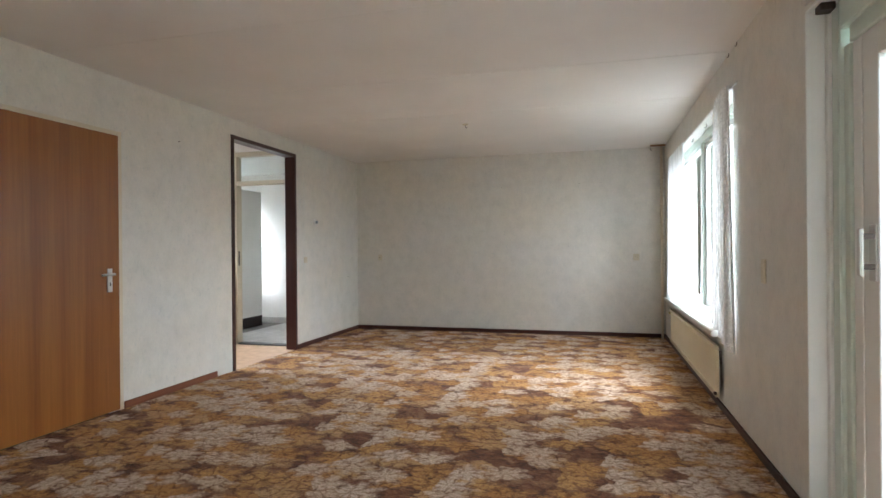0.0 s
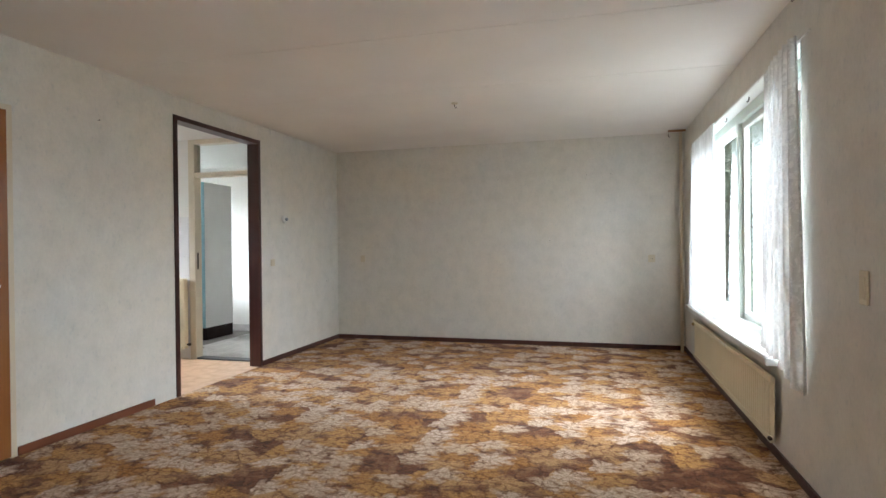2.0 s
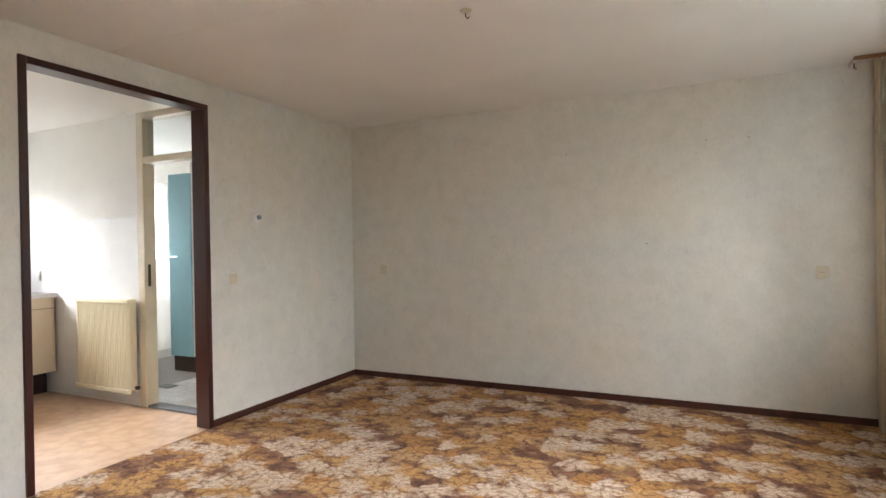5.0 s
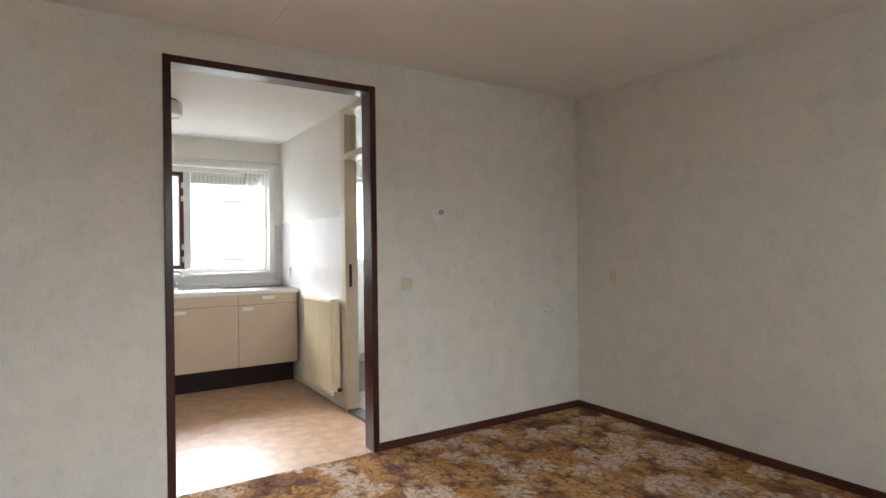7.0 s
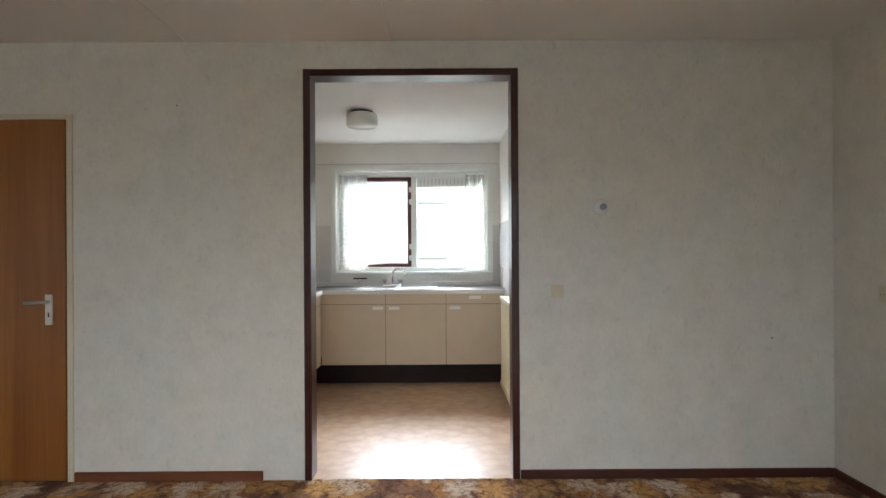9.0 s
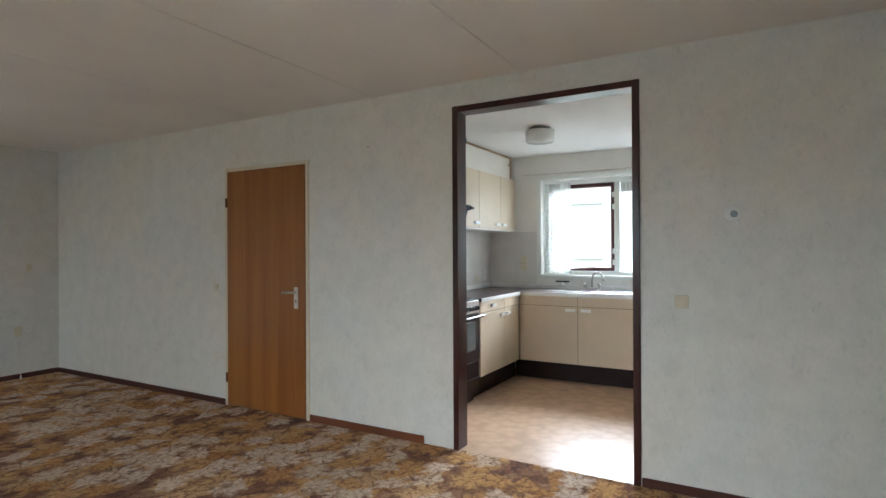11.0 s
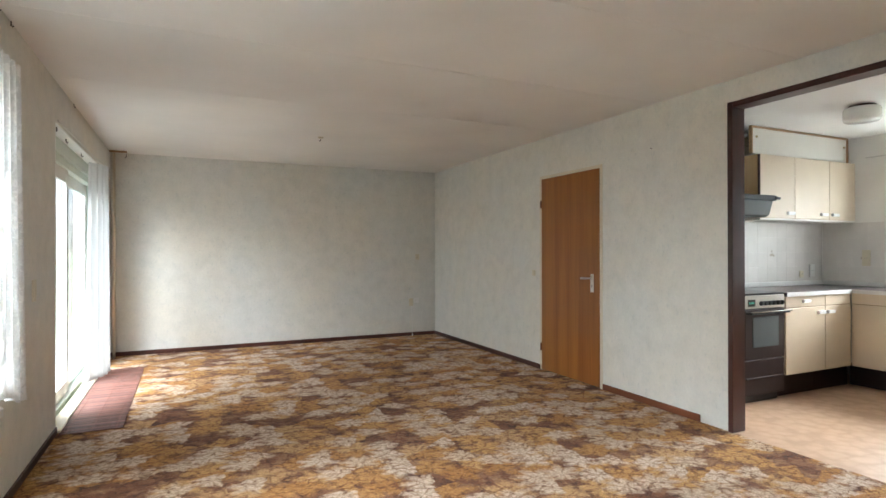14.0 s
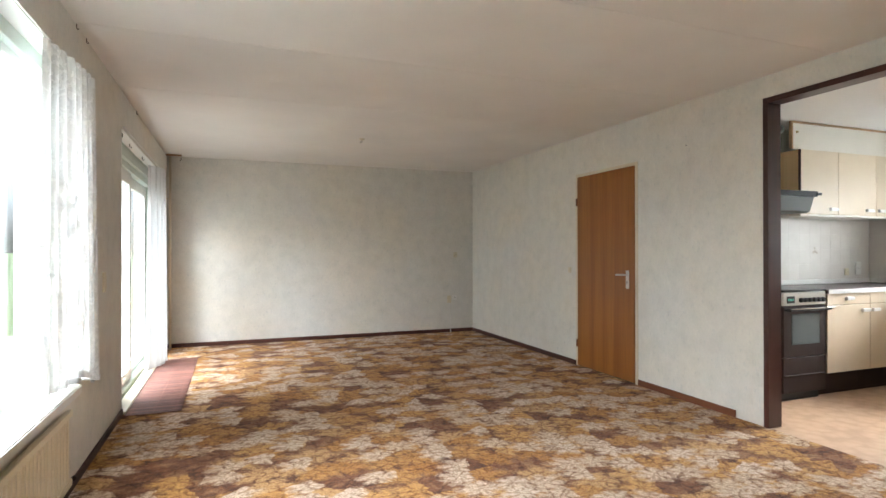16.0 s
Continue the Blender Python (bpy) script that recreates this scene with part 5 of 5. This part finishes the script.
# ---------------------------------------------------------------- outdoors
def tree(x, y, rng, height, label, crown_r, leaves):
    r = random.Random(rng)
    t = thing("tree", (x, y, -0.16), label, "tree")
    bend = r.uniform(-0.3, 0.3)
    trunk = [(x + bend * (k / 6) ** 2, y + 0.12 * math.sin(k), -0.16 + height * k / 7) for k in range(7)]
    part("trunk", tube(trunk, [0.15 - 0.016 * k for k in range(7)], 9), M_BARK, t, smooth=True)
    tips = []
    for k in range(9):
        b = Vector(trunk[1 + k % 5])
        a = r.uniform(0, math.tau)
        e = b + Vector((math.cos(a), math.sin(a), r.uniform(0.2, 0.8))) * r.uniform(0.9, 1.0) * crown_r
        mid = (b + e) / 2 + Vector((0, 0, 0.15))
        part("limb", tube([b, mid, e], [0.05, 0.035, 0.012], 7), M_BARK, t, smooth=True)
        tips += [mid, e, (mid + e) / 2]
    tips += [Vector(p) for p in trunk[2:]]
    verts, faces = [], []
    for _ in range(leaves):
        c = r.choice(tips)
        p = c + Vector((r.gauss(0, 0.30), r.gauss(0, 0.30), r.gauss(0, 0.28))) * crown_r * 0.75
        u = Vector((r.gauss(0, 1), r.gauss(0, 1), r.gauss(0, 1))).normalized()
        w = u.orthogonal().normalized()
        s = r.uniform(0.028, 0.060)
        n = len(verts)
        verts += [p - u * s, p + w * s * 0.5 + u.cross(w) * s * 0.12, p + u * s, p - w * s * 0.5 + u.cross(w) * s * 0.12]
        faces.append((n, n + 1, n + 2, n + 3))
    me = bpy.data.meshes.new("crown")
    me.from_pydata([tuple(v - Vector((x, y, -0.16))) for v in verts], [], faces)
    me.materials.append(M_LEAF)
    c = new("crown", me)
    c.parent = t


tree(3.7, 10.2, 21, 4.6, "garden tree with a red-brown trunk and green leaves", 1.5, 15000)
tree(2.5, 12.6, 22, 4.6, "leafy green garden tree", 1.7, 15000)
tree(4.7, 12.4, 23, 5.2, "leafy green garden tree", 1.8, 15000)
tree(3.5, 15.2, 24, 5.8, "leafy green garden tree at the garden end", 2.2, 16000)
tree(1.7, 16.4, 25, 5.6, "leafy green garden tree at the garden end", 2.2, 16000)
tree(5.6, 9.2, 26, 4.4, "leafy green garden tree", 1.6, 10000)


def hedge():
    r = random.Random(31)
    verts, faces = [], []
    for _ in range(16000):
        p = Vector((r.uniform(8.6, 9.6), r.uniform(-8, 24), -0.16 + 2.4 * r.random() ** 0.8))
        p.x += 0.25 * noise.noise(p * 1.3)
        u = Vector((r.gauss(0, 1), r.gauss(0, 1), r.gauss(0, 1))).normalized()
        w = u.orthogonal().normalized()
        s = r.uniform(0.05, 0.10)
        n = len(verts)
        verts += [p - u * s, p + w * s * 0.55, p + u * s, p - w * s * 0.55]
        faces.append((n, n + 1, n + 2, n + 3))
    me = bpy.data.meshes.new("hedge")
    me.from_pydata([tuple(v) for v in verts], [], faces)
    me.materials.append(M_LEAF)
    tagged(new("hedge", me), "dense green garden hedge along the boundary", "hedge", "", "stuff")


hedge()


def house_opposite():
    t = thing("house", (-27, 4, -0.16), "pale brick row house across the street with a grey roof", "house")
    x0, x1, y0, y1, h = -34.0, -26.0, -16.0, 24.0, 5.4
    part("wall", box(x0, x1, y0, y1, -0.16, h), M_BRICK, t)
    bm = bmesh.new()
    v = [bm.verts.new(p) for p in ((x1 + 0.4, y0 - 0.3, h - 0.1), (x1 + 0.4, y1 + 0.3, h - 0.1), (x0 - 0.4, y0 - 0.3, h - 0.1), (x0 - 0.4, y1 + 0.3, h - 0.1), (-30, y0 - 0.3, h + 3.4), (-30, y1 + 0.3, h + 3.4))]
    for f in ((0, 1, 5, 4), (2, 3, 5, 4), (0, 2, 4), (1, 3, 5), (0, 1, 3, 2)):
        bm.faces.new([v[k] for k in f])
    part("roof", bm, M_ROOF, t)
    for k in range(7):
        y = y0 + 2.0 + k * 5.5
        for z in (0.9, 3.5):
            w = part("window", box(x1 - 0.02, x1 + 0.05, y, y + 2.0, z, z + 1.4, 0.01), M_WHITEPAINT, t)
            part("glazing", box(x1 + 0.05, x1 + 0.056, y + 0.1, y + 0.95, z + 0.1, z + 1.3), M_PALEGREY, w)
            part("glazing", box(x1 + 0.05, x1 + 0.056, y + 1.05, y + 1.9, z + 0.1, z + 1.3), M_PALEGREY, w)
        d = part("door", box(x1 - 0.02, x1 + 0.05, y + 2.9, y + 3.85, -0.1, 2.05, 0.01), M_PALEGREY, t)


house_opposite()


# ---------------------------------------------------------------- tiles
def tile_field(parent, axis, p, out, a0, a1, z0, z1, w, h, material, skip=()):
    """Glazed wall tiles as pieces on a grout bed; axis is the wall's normal."""
    t = 0.0045
    joint = 0.0012
    na, nz = round((a1 - a0) / w), round((z1 - z0) / h)
    w, h = (a1 - a0) / na, (z1 - z0) / nz
    me = None
    for i in range(na):
        for j in range(nz):
            a, z = a0 + (i + 0.5) * w, z0 + (j + 0.5) * h
            if any(s[0] < a < s[1] and s[2] < z < s[3] for s in skip):
                continue
            if me is None:
                if axis == 'y':
                    bm = box(-w / 2 + joint / 2, w / 2 - joint / 2, 0, out * t, -h / 2 + joint / 2, h / 2 - joint / 2, 0.0006)
                else:
                    bm = box(0, out * t, -w / 2 + joint / 2, w / 2 - joint / 2, -h / 2 + joint / 2, h / 2 - joint / 2, 0.0006)
                q = part("tile", bm, material)
                me = q.data
                bpy.data.objects.remove(q)
            ob = new("tile", me)
            ob.parent = parent
            ob.location = Vector((a, p + out * 0.002, z) if axis == 'y' else (p + out * 0.002, a, z)) - base_of(parent)


def splashback(name, axis, p, out, a0, a1, z0, z1, w, h, material, label, skip=()):
    mid = ((a0 + a1) / 2, p, z0) if axis == 'y' else (p, (a0 + a1) / 2, z0)
    t = thing(name, mid, label, "tiles", "", "structure")
    g = box(a0, a1, p, p + out * 0.0057, z0, z1) if axis == 'y' else box(p, p + out * 0.0057, a0, a1, z0, z1)
    if not skip:
        part("grout", g, M_GROUT, t)
    tile_field(t, axis, p, out, a0, a1, z0, z1, w, h, material, skip)


splashback("trim_tiles_south", 'y', KS, 1, KW + 0.01, -3.50, 0.952, 1.545, 0.15, 0.15, M_TILE, "off-white glazed splashback tiles behind the cooker")
splashback("trim_tiles_west", 'x', KW, 1, KS + 0.01, 3.045, 0.952, 1.545, 0.15, 0.15, M_TILE, "off-white glazed splashback tiles beside the window")
splashback("trim_tiles_west", 'x', KW, 1, 4.745, KN - 0.01, 0.952, 1.545, 0.075, 0.15, M_TILE, "off-white glazed splashback tiles beside the window")
splashback("trim_tiles_north", 'y', KN, -1, KW + 0.01, -4.17, 0.014, 1.555, 0.34, 0.22, M_TILEW, "large white glazed wall tiles behind the radiator")


def flower_motif(parent, axis, a, z, p):
    """Faded printed flowers on a splashback tile."""
    for da, dz, r in ((0.0, 0.0, 0.016), (0.026, -0.006, 0.014), (-0.022, -0.012, 0.013), (0.008, 0.034, 0.012)):
        at = (a + da, p, z + dz) if axis == 'y' else (p, a + da, z + dz)
        part("flower_print", lathe([(r, 0.0), (r, 0.0008), (r * 0.5, 0.0012), (0.0, 0.0012)], at, axis, 10), M_PRINT, parent, "faded grey-brown flower print")


flower_motif(bpy.data.objects["trim_tiles_south"], 'y', -5.05, 1.225, KS + 0.0064)
flower_motif(bpy.data.objects["trim_tiles_west"], 'x', 2.87, 1.20, KW + 0.0064)


def floor_tiles():
    p = bpy.data.objects["floor_utility"]
    w = 0.10
    me = None
    for i in range(13):
        for j in range(18):
            if me is None:
                bm = box(-w / 2 + 0.003, w / 2 - 0.003, -w / 2 + 0.003, w / 2 - 0.003, 0, 0.006, 0.001)
                q = part("tile", bm, M_FTILE)
                me = q.data
                bpy.data.objects.remove(q)
            ob = new("tile", me)
            ob.parent = p
            ob.location = (-4.60 + i * w + 0.05, KN + 0.12 + j * w + 0.05, -0.011)


floor_tiles()
g = thing("floor_drain", (-4.55, 5.36, 0), "small dark floor drain grating among the tiles", "drain")
part("grating", box(-4.63, -4.47, 5.30, 5.42, -0.005, 0.001, 0.002), M_RUST, g)
